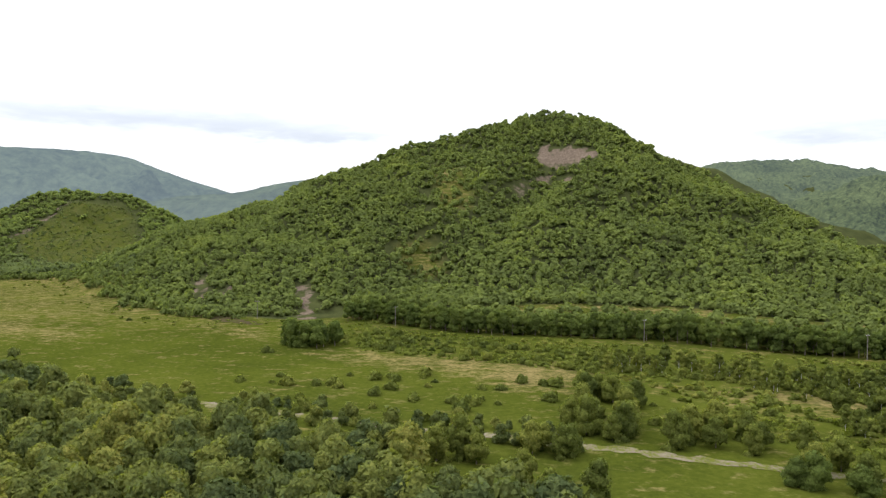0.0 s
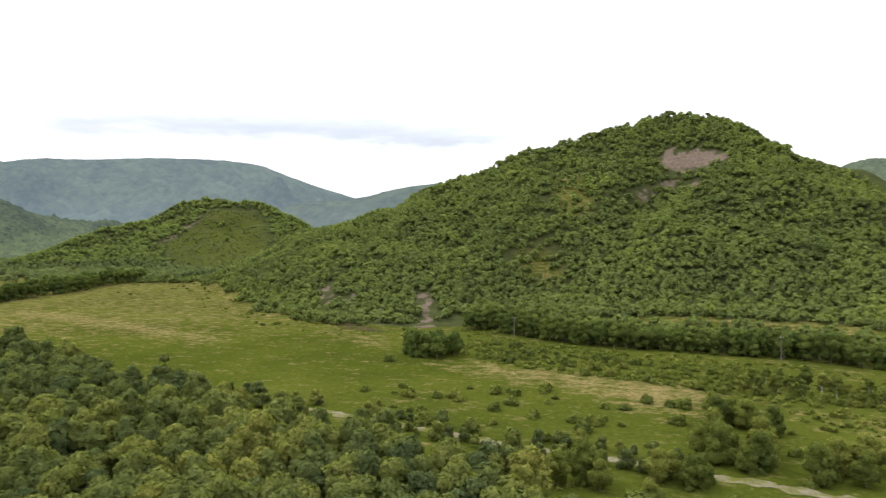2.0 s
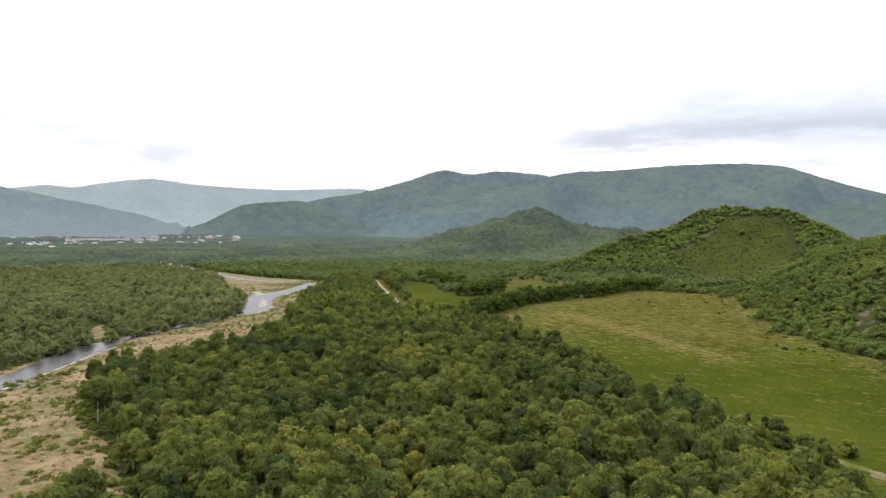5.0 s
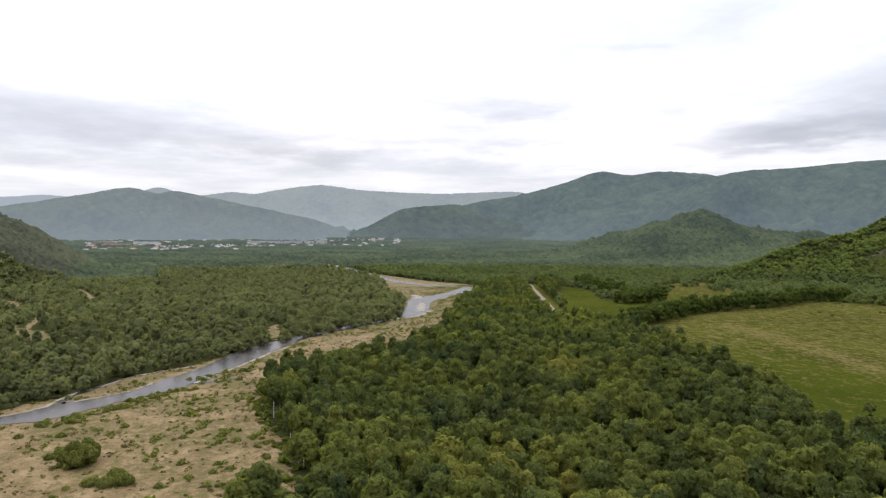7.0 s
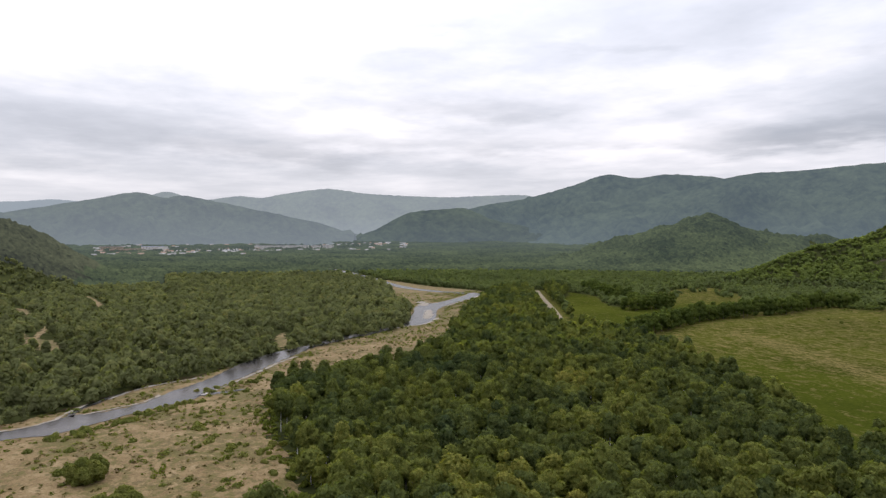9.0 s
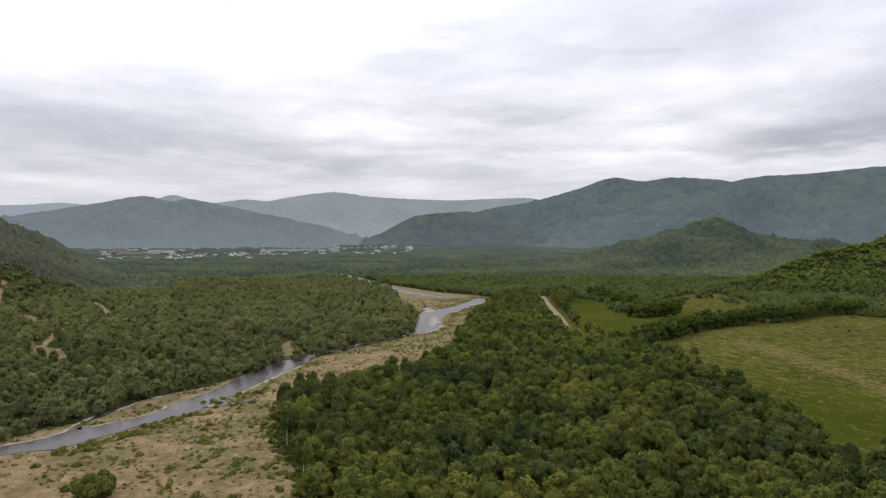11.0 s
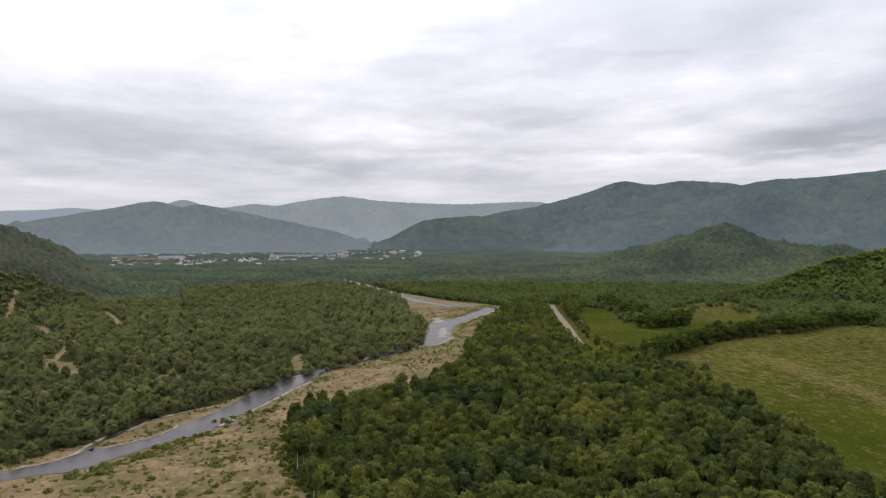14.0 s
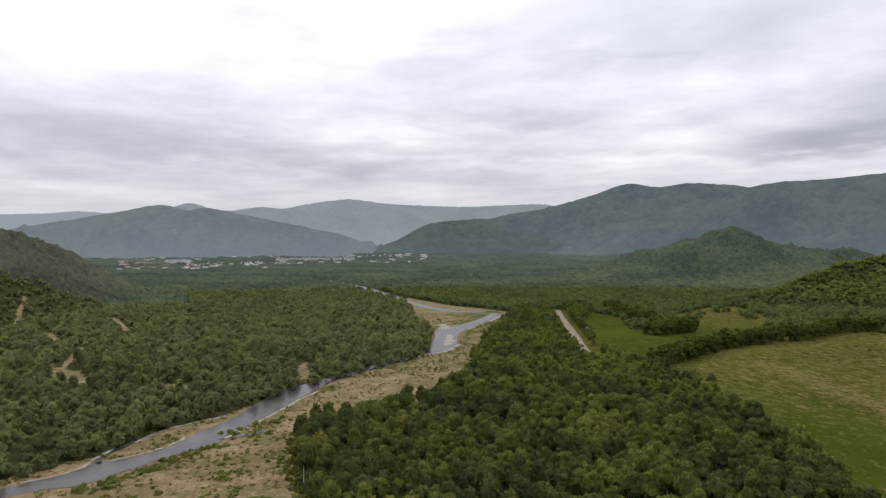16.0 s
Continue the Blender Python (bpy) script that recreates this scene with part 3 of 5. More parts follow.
def sheet(name, poly, step, z, relief, mat, ragged=1.0):
    """A patch of ground cover inside an outline, uneven at its edge."""
    p = np.array(poly)
    xs, ys = np.arange(p[:, 0].min(), p[:, 0].max(), step), np.arange(p[:, 1].min(), p[:, 1].max(), step)
    gx, gy = np.meshgrid(xs, ys)
    r = np.random.default_rng(len(poly))
    gx, gy = gx + r.uniform(-0.3, 0.3, gx.shape) * step, gy + r.uniform(-0.3, 0.3, gy.shape) * step
    fx, fy = gx.ravel(), gy.ravel()
    d = off_line(poly + poly[:1], fx, fy)
    keep = (np.where(inside(poly, fx, fy), d, -d) + ragged * 2.5 * waves(fx, fy, 14, 21) > 0)
    zz = land(fx, fy) + z + relief * (0.5 + 0.5 * waves(fx, fy, 22, 5)) * np.clip(d / 5, 0.1, 1)
    idx = np.arange(gx.size).reshape(gx.shape)
    q = np.stack([idx[:-1, :-1], idx[:-1, 1:], idx[1:, 1:], idx[1:, :-1]], -1).reshape(-1, 4)
    q = q[keep[q].all(1)]
    used, back = np.unique(q, return_inverse=True)
    far = np.clip((np.hypot(fx, fy) - 330) / 120, 0, 1) * 0.10
    edge = np.minimum(off_line(RIVER_RIGHT, fx, fy), off_line(RIVER_LEFT, fx, fy))
    far = far + 0.16 * np.exp(-((edge - 7) / 5) ** 2) * np.clip(waves(fx, fy, 45, 77) + 0.4, 0, 1) - 0.01 + 0.09 * soft_inside(WEEDY, fx, fy, 14)
    return mesh_from(name, np.stack([fx, fy, zz], 1)[used], back.reshape(q.shape), [mat], layers=[("weed", far[used])], smooth=True)


def ribbon(name, left, right, n, z, mat, wobble=0.8):
    """A strip between two lines."""
    def even(line):
        s = smooth_line(line, 2.0)
        d = np.r_[0, np.cumsum(np.hypot(*np.diff(s[:, :2], axis=0).T))]
        t = np.linspace(0, d[-1], n)
        return np.stack([np.interp(t, d, s[:, 0]), np.interp(t, d, s[:, 1])], 1)
    a, b = even(left), even(right)
    a += wobble * np.stack([waves(a[:, 0], a[:, 1], 9, 31), waves(a[:, 0], a[:, 1], 9, 32)], 1)
    b += wobble * np.stack([waves(b[:, 0], b[:, 1], 9, 33), waves(b[:, 0], b[:, 1], 9, 34)], 1)
    rows = [a + (b - a) * k / 4 for k in range(5)]
    v = np.concatenate(rows)
    zz = land(v[:, 0], v[:, 1]) + z
    i = np.concatenate([np.arange(n - 1) + n * k for k in range(4)])
    return mesh_from(name, np.column_stack([v, zz]), np.stack([i, i + n, i + n + 1, i + 1], 1), [mat], smooth=True)


def beside(line, half):
    """The two edges of a way along a line."""
    s = smooth_line(line, 8)
    t = np.gradient(s, axis=0)
    t /= np.linalg.norm(t, axis=1)[:, None]
    side = np.stack([-t[:, 1], t[:, 0]], 1)
    return s + side * half, s - side * half


tagged(new("sand_bank", sheet("sand_bank", CORRIDOR, 2.0, 0.10, 0.18, sand_mat)), "pale sand and gravel river bed with sparse weeds", "sand bank", kind="structure")
tagged(new("river", ribbon("river", RIVER_LEFT, RIVER_RIGHT, 420, 0.33, water_mat)), "shallow grey river winding past sand banks", "river", kind="structure")
up_l, up_r = beside(RIVER_UP, 7.0)
tagged(new("river_upstream", ribbon("river_upstream", up_l, up_r, 300, 0.36, water_mat, 2.0)), "far reach of the grey river in the woods", "river", kind="structure")
ro_l, ro_r = beside(ROAD, 4.8)
tagged(new("road", ribbon("road", ro_l, ro_r, 300, 0.1, dirt_mat, 0.5)), "pale unpaved road through the woods", "road", kind="structure")
tr_l, tr_r = beside(TRACK, 1.8)
tagged(new("track", ribbon("track", tr_l, tr_r, 300, 0.07, track_mat, 1.2)), "pale sandy track along the meadow's edge", "track", kind="structure")
for k, c in enumerate(CLEARINGS):
    tagged(new("bare_clearing", sheet("bare_clearing", c, 2.5, 0.15, 0.3, sand_mat)), "bare sandy clearing among bushes", "clearing", kind="structure")
for line in BANK_PATHS:
    a, b = beside(line, 2.2)
    tagged(new("sandy_path", ribbon("sandy_path", a, b, 60, 0.2, sand_mat, 2.0)), "narrow sandy path between the bushes", "path", kind="structure")
tagged(new("pool", ribbon("pool", [(-288, 51), (-286, 43), (-286, 37), (-282, 30)], [(-287.5, 51), (-283, 44), (-282, 37), (-281.5, 30)], 40, 0.33, water_mat, 0.5)), "still side pool on the sand bank", "pool", kind="structure")
tagged(new("side_channel", ribbon("side_channel", [(-271, -13.5), (-281, -10), (-288, -4.5), (-296, 1), (-304, 8)], [(-268, -11), (-278, -9), (-286, -3.5), (-295, 2), (-303.5, 8.4)], 60, 0.33, water_mat, 0.5)), "narrow dark side channel between two sand bars", "river", kind="structure")
def gravel_line(line, half, z=0.39):
    a, b = beside(line, half)
    tagged(new("gravel_edge", ribbon("gravel_edge", a, b, 90, z, gravel_mat, 0.7)), "pale gravel edge along the water", "gravel", kind="structure")


for line, half in (([(-257, -37), (-258, -31), (-260.5, -24), (-266.5, -16.5), (-275, -13), (-287, -7)], 0.55), ([(-270, -8), (-274.5, 1), (-280, 11), (-290, 18)], 0.5),
                   ([(-291, 0), (-299, 6), (-308, 14), (-314, 26), (-319, 38)], 0.6), ([(-283, 33), (-303, 49), (-326, 66), (-340, 76), (-353, 88)], 0.7),
                   ([(-545, 268), (-572, 293), (-598, 320), (-628, 348)], 1.2), ([(-430, 174), (-437, 184), (-439, 195), (-450, 208), (-470, 224)], 1.2)):
    gravel_line(line, half)
for outline in ([(-474, 212), (-497, 223), (-524, 238), (-529, 247), (-488, 230), (-463, 214)], [(-602, 266), (-588, 270), (-566, 262), (-553, 252), (-560, 246), (-590, 258)]):
    tagged(new("gravel_bar", sheet("gravel_bar", outline, 1.5, 0.36, 0.25, gravel_mat, 0.4)), "pale gravel bar in the bend of the river", "gravel", kind="structure")
cut = [(-276, -20), (-283, -10), (-296, 0), (-310, 12), (-317, 25), (-324, 38), (-342, 52), (-360, 68)]
tagged(new("cut_bank", ribbon("cut_bank", [(a - 2.4, b + 0.6) for a, b in cut], cut, 120, 0.42, soil_mat, 0.7)), "dark undercut earth bank below the bushes", "bank", kind="structure")
tagged(new("pond", ribbon("pond", [(-352, 175), (-360, 176), (-372, 182), (-384, 190), (-392, 197)], [(-352, 175.5), (-361, 181), (-373, 188), (-385, 195), (-392, 197.5)], 40, 0.33, water_mat, 0.5)), "small pond at the wood's edge", "pond", kind="structure")

tagged(new("soil_strip", sheet("soil_strip", [(-130, 372), (-98, 345), (-82, 326), (-90, 320), (-112, 338), (-138, 364)], 2.0, 0.08, 0.3, soil_mat)), "dark strip of turned soil at the meadow's far edge", "soil", kind="structure")

# ---- distant ranges ----


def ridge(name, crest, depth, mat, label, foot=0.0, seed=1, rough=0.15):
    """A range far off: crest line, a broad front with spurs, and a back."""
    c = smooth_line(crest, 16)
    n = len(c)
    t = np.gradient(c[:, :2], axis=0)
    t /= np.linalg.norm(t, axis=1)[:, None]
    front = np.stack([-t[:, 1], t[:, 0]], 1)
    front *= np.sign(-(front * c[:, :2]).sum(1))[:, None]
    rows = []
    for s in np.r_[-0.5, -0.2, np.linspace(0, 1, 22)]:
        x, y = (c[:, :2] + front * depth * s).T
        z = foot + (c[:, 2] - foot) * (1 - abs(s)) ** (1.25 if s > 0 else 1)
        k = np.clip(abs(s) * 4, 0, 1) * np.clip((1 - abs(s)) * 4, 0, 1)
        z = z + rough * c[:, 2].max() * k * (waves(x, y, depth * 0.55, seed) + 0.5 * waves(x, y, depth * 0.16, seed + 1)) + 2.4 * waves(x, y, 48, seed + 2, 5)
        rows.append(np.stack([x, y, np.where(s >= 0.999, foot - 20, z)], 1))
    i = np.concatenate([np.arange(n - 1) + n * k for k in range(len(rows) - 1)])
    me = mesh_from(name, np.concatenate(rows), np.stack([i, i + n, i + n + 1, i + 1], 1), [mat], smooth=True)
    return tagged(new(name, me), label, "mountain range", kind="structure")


# haze put into the canopy's own colour, from near to far share
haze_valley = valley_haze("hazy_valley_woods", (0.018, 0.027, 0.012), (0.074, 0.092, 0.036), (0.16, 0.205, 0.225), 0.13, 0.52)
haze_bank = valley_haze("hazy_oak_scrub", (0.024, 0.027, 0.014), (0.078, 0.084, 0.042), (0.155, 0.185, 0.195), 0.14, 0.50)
# the air colour and last number set the glowing haze painted over each range
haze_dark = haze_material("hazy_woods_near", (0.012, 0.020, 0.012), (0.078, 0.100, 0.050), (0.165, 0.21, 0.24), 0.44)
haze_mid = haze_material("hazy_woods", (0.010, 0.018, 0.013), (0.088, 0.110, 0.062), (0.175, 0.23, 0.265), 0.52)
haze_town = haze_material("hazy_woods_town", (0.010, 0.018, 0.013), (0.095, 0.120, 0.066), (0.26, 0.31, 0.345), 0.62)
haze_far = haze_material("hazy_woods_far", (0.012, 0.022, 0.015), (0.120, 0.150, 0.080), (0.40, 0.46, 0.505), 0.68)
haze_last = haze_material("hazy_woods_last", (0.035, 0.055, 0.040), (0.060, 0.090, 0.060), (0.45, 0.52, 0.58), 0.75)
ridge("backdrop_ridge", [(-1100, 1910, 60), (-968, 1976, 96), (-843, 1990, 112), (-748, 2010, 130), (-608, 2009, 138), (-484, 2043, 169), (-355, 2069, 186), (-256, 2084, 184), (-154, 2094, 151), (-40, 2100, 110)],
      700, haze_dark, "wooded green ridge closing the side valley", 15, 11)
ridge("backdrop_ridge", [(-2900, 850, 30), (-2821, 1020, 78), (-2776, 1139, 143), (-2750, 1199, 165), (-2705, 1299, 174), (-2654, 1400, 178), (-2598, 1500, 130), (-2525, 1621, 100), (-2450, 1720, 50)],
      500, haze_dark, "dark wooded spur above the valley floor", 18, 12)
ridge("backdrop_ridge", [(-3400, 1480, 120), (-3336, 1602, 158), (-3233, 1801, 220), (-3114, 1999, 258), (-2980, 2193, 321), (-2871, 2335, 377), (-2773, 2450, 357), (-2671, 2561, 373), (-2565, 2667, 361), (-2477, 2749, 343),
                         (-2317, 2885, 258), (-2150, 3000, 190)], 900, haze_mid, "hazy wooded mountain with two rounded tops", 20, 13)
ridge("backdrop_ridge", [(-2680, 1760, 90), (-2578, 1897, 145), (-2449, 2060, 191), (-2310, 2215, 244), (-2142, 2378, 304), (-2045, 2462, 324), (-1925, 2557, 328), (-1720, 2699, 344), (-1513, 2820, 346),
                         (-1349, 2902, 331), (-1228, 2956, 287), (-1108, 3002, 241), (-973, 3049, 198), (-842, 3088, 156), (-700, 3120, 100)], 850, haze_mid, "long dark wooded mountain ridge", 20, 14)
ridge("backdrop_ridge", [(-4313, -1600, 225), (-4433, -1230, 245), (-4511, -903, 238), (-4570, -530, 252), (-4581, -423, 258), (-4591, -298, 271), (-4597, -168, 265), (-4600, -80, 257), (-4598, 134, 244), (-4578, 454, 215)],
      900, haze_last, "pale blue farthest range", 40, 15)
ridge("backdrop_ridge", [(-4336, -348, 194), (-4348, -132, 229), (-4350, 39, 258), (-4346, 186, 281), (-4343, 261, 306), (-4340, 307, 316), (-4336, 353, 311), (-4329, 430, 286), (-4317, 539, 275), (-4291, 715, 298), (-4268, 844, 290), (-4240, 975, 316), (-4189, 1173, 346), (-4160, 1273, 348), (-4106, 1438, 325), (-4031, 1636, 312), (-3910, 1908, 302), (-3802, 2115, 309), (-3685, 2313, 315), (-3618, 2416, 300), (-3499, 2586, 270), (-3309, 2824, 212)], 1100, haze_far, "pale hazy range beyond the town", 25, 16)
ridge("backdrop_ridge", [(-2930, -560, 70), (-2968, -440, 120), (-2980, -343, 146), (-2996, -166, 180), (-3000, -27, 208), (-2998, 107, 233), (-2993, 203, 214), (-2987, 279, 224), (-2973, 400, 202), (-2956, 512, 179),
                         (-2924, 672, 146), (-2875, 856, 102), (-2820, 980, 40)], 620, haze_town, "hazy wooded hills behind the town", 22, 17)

# ---- plants ----


def tube(points, radii, sides):
    """A tapered tube along points, as triangles."""
    v, f = [], []
    for p, r in zip(points, radii):
        for k in range(sides):
            a = 2 * math.pi * k / sides
            v.append((p[0] + r * math.cos(a), p[1] + r * math.sin(a), p[2]))
    for s in range(len(points) - 1):
        for k in range(sides):
            a, b = s * sides + k, s * sides + (k + 1) % sides
            f += [(a, b, b + sides), (a, b + sides, a + sides)]
    return np.array(v), np.array(f)


def foliage(seed, rad, base, top, lobes, leaves, size, core=True, tilt=0.5, lift=0.25, bias=0.0):
    """A crown: uneven lobes set with many small leaf clumps, dark and dense within."""
    r = np.random.default_rng(seed)
    c, lr = [], []
    for k in range(lobes):
        a, d = r.uniform(0, 2 * np.pi), rad * 0.62 * math.sqrt(r.uniform(0.02, 1))
        q = r.uniform(0.42, 0.62) * rad * (1.1 - 0.35 * d / rad)
        lo, hi = base + q * 0.8, top - q * 0.9 - (d / rad) * 0.35 * (top - base)
        c.append((d * math.cos(a), d * math.sin(a), lo + (max(hi, lo) - lo) * r.uniform(0, 1) ** 0.6))
        lr.append(q)
    c.append((0, 0, top - 0.5 * rad))
    lr.append(0.5 * rad)
    c, lr = np.array(c), np.array(lr)
    v, f, soft = [], [], []
    made = tries = 0
    weight = lr ** 2 / (lr ** 2).sum()
    while made < leaves and tries < leaves * 12:
        tries += 1
        k = r.choice(len(c), p=weight)
        d = r.normal(size=3)
        d /= np.linalg.norm(d)
        if d[2] < -0.55:
            continue
        p = c[k] + d * lr[k] * r.uniform(0.86, 1.12) * np.array([1, 1, 0.86])
        away = np.linalg.norm((p - c), axis=1) / lr
        away[k] = 9
        if away.min() < 0.78 and r.uniform() < 0.85:
            continue
        nrm = d + r.normal(size=3) * tilt + np.array([0, 0, lift])
        nrm /= np.linalg.norm(nrm)
        u = np.cross(nrm, r.normal(size=3))
        u /= np.linalg.norm(u)
        w = np.cross(nrm, u)
        s = size * r.uniform(0.65, 1.35)
        i = len(v)
        for a, b in ((-0.62, -0.32), (0.56, -0.4), (0.02, 0.7)):
            v.append(p + u * s * (a + r.uniform(-0.18, 0.18)) + w * s * (b + r.uniform(-0.18, 0.18)) + nrm * s * r.uniform(-0.15, 0.15))
        f.append((i, i + 1, i + 2))
        q = d * 0.75 + nrm * 0.6 + np.array([0, 0, bias])
        soft += [q / np.linalg.norm(q)] * 3
        made += 1
    if core:
        for p, q in zip(c, lr):
            i = len(v)
            for d in ((1, 0, 0), (0, 1, 0), (-1, 0, 0), (0, -1, 0), (0, 0, 0.9), (0, 0, -0.9)):
                v.append(p + np.array(d) * q * 1.0 * r.uniform(0.85, 1.1))
                soft.append(np.array(d, float))
            f += [(i + a, i + (a + 1) % 4, i + 4) for a in range(4)] + [(i + (a + 1) % 4, i + a, i + 5) for a in range(4)]
    return np.array(v), np.array(f), np.array(soft)


def masses(name, places, templates, mats, label, category, scale=(0.75, 1.25), tall=(0.85, 1.2), sink=0.3, tint=None, seed=5):
    """One object of many plants: each place takes a plant of the templates, turned, sized and tinted."""
    r = np.random.default_rng(seed)
    x, y = places
    z = land(x, y) - sink
    pick = r.integers(0, len(templates), len(x))
    V, F, M, T, S, at = [], [], [], [], [], 0
    for k, (v, f, m, soft) in enumerate(templates):
        i = np.nonzero(pick == k)[0]
        if not len(i):
            continue
        a, s = r.uniform(0, 2 * np.pi, len(i)), r.uniform(*scale, len(i))
        h = s * r.uniform(*tall, len(i))
        ca, sa = (np.cos(a) * s)[:, None], (np.sin(a) * s)[:, None]
        vx = v[None, :, 0] * ca - v[None, :, 1] * sa + x[i][:, None]
        vy = v[None, :, 0] * sa + v[None, :, 1] * ca + y[i][:, None]
        vz = v[None, :, 2] * h[:, None] + z[i][:, None]
        V.append(np.stack([vx, vy, vz], -1).reshape(-1, 3))
        F.append((f[None] + (np.arange(len(i)) * len(v))[:, None, None]).reshape(-1, 3) + at)
        M.append(np.tile(m, len(i)))
        ca, sa = np.cos(a)[:, None], np.sin(a)[:, None]
        S.append(np.stack([soft[None, :, 0] * ca - soft[None, :, 1] * sa, soft[None, :, 0] * sa + soft[None, :, 1] * ca, np.broadcast_to(soft[None, :, 2], (len(i), len(v)))], -1).reshape(-1, 3))
        t = r.uniform(0, 1, len(i)) if tint is None else np.clip(tint[i] + r.uniform(-0.3, 0.3, len(i)), 0, 1)
        T.append(np.repeat(t, len(v)))
        at += len(i) * len(v)
    me = mesh_from(name, np.concatenate(V), np.concatenate(F), mats, np.concatenate(M), [("tint", np.concatenate(T))], normals=np.concatenate(S))
    return tagged(new(name, me), label, category, kind="stuff")


def with_trunk(leafy, height, radius):
    v, f, soft = leafy
    tv, tf = tube([(0, 0, 0), (0.1, 0, height)], [radius, radius * 0.5], 3)
    out = tv * np.array([1, 1, 0])
    out /= np.linalg.norm(out, axis=1)[:, None] + 1e-9
    return np.vstack([v, tv]), np.vstack([f, tf + len(v)]), np.r_[np.zeros(len(f), int), np.ones(len(tf), int)], np.vstack([soft, out])


def bare(leafy):
    return leafy[0], leafy[1], np.zeros(len(leafy[1]), int), leafy[2]


def scatter(box, gap, seed, jitter=0.48):
    """Places on a shaken grid."""
    r = np.random.default_rng(seed)
    x, y = np.meshgrid(np.arange(box[0], box[1], gap), np.arange(box[2], box[3], gap))
    x[::2] += gap / 2
    return (x + r.uniform(-jitter, jitter, x.shape) * gap).ravel(), (y + r.uniform(-jitter, jitter, y.shape) * gap).ravel()


def heading(x, y):
    return np.degrees(np.arctan2(-x, y))


def only(keep, x, y):
    return x[keep], y[keep]


# the wood below: one tree in each place; a stretch of it is built tree by tree
x, y = scatter((-660, 80, -110, 500), 5.4, 11)
d_edge = np.where(inside(WOOD, x, y), 1, -1) * off_line(WOOD + WOOD[:1], x, y)
keep = (d_edge > 1.5 + 2 * waves(x, y, 30, 41)) & (off_line(ROAD, x, y) > np.where(x < -345, 9.0, 1.5)) & (off_line(TRACK, x, y) > 4.5) & ~inside(FIELD_BACK, x, y) & (np.hypot(x, y) > 25)
keep &= ~((off_line([(-22, 146), (-10, 141), (2, 134), (13, 123), (30, 112)], x, y) < 4))
x, y = only(keep, x, y)
STRETCH = [(-150, 62), (-112, 62), (-60, 95), (0, 100), (20, 104), (0, 128), (-40, 140), (-75, 135), (-118, 110)]
near = inside(STRETCH, x, y)
order = np.nonzero(near)[0][:300]
near = np.zeros(len(x), bool)
near[order] = True
SINGLE = np.stack(only(near, x, y), 1)
x, y = only(~near, x, y)
r = np.hypot(x, y)
seen = (heading(x, y) > -12) & (heading(x, y) < 112)
wood_hi = [with_trunk(foliage(100 + k, (3.5, 2.7, 3.9, 3.1, 2.4, 3.6, 3.3, 4.2)[k], 2.0, (9.2, 10.6, 8.6, 9.8, 10.9, 8.0, 9.4, 9.0)[k], (7, 6, 8, 6, 6, 8, 7, 9)[k], 400, 0.78), 7, 0.16) for k in range(8)]
wood_lo = [bare(foliage(120 + k, 3.4, 2.0, 9.5, 4, 84, 1.7)) for k in range(5)]
wood_back = [bare(foliage(130 + k, 3.4, 2.0, 9.5, 2, 30, 2.4)) for k in range(3)]
species = 0.5 + 0.5 * waves(x, y, 70, 51) + 0.2 * np.exp(-((x + 110) ** 2 + (y - 60) ** 2) / 60 ** 2)
for name, sel, tpl, label in (("wood_trees", (r < 330) & seen, wood_hi, "dense broadleaf wood in mixed greens, crown beside crown"),
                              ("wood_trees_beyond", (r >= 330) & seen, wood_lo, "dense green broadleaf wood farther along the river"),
                              ("wood_trees_behind", ~seen, wood_back, "green broadleaf wood below and behind")):
    masses(name, only(sel, x, y), tpl, [leaf_wood, birch], label, "woodland", tint=species[sel] * 0.9)

# the far bank: lower, duller willow and alder
x, y = scatter((-1180, -245, -420, 340), 6.2, 12)
keep = (inside(BANK, x, y) | (off_line(BANK_EDGE, x, y) < 2.5)) & (waves(x, y, 18, 42) > -0.9) & (heading(x, y) < 112) & (np.hypot(x, y) < np.where(heading(x, y) > 86, 926, 1107))
for c in CLEARINGS:
    keep &= soft_inside(c, x, y, 14) + 0.35 * waves(x, y, 24, 79) < 0.4
for c in BANK_PATHS:
    keep &= off_line(c, x, y) > 4.6 + 1.5 * waves(x, y, 20, 89)
keep &= waves(x, y, 60, 43) > -0.95
keep &= (np.hypot(x, y) < 560) | (rng.uniform(0, 1, len(x)) < 0.68)
x, y = only(keep, x, y)
r = np.hypot(x, y)
bank_hi = [bare(foliage(140 + k, 3.2, 0.4, 5.3 + 0.7 * k, 4, 130, 0.95, tilt=0.4, lift=0.45, bias=0.8)) for k in range(5)]
bank_lo = [bare(foliage(150 + k, 3.9, 0.2, 5.6, 1, 30, 1.7, tilt=0.35, lift=0.55, bias=0.9)) for k in range(5)]
masses("bank_trees", only(r < 520, x, y), bank_hi, [leaf_bank], "low dull-green willow and alder wood across the river", "woodland", (0.6, 1.25))
masses("bank_trees_beyond", only(r >= 520, x, y), bank_lo, [leaf_bank], "low dull-green wood spreading towards the town", "woodland", (0.7, 1.3), sink=1.0)

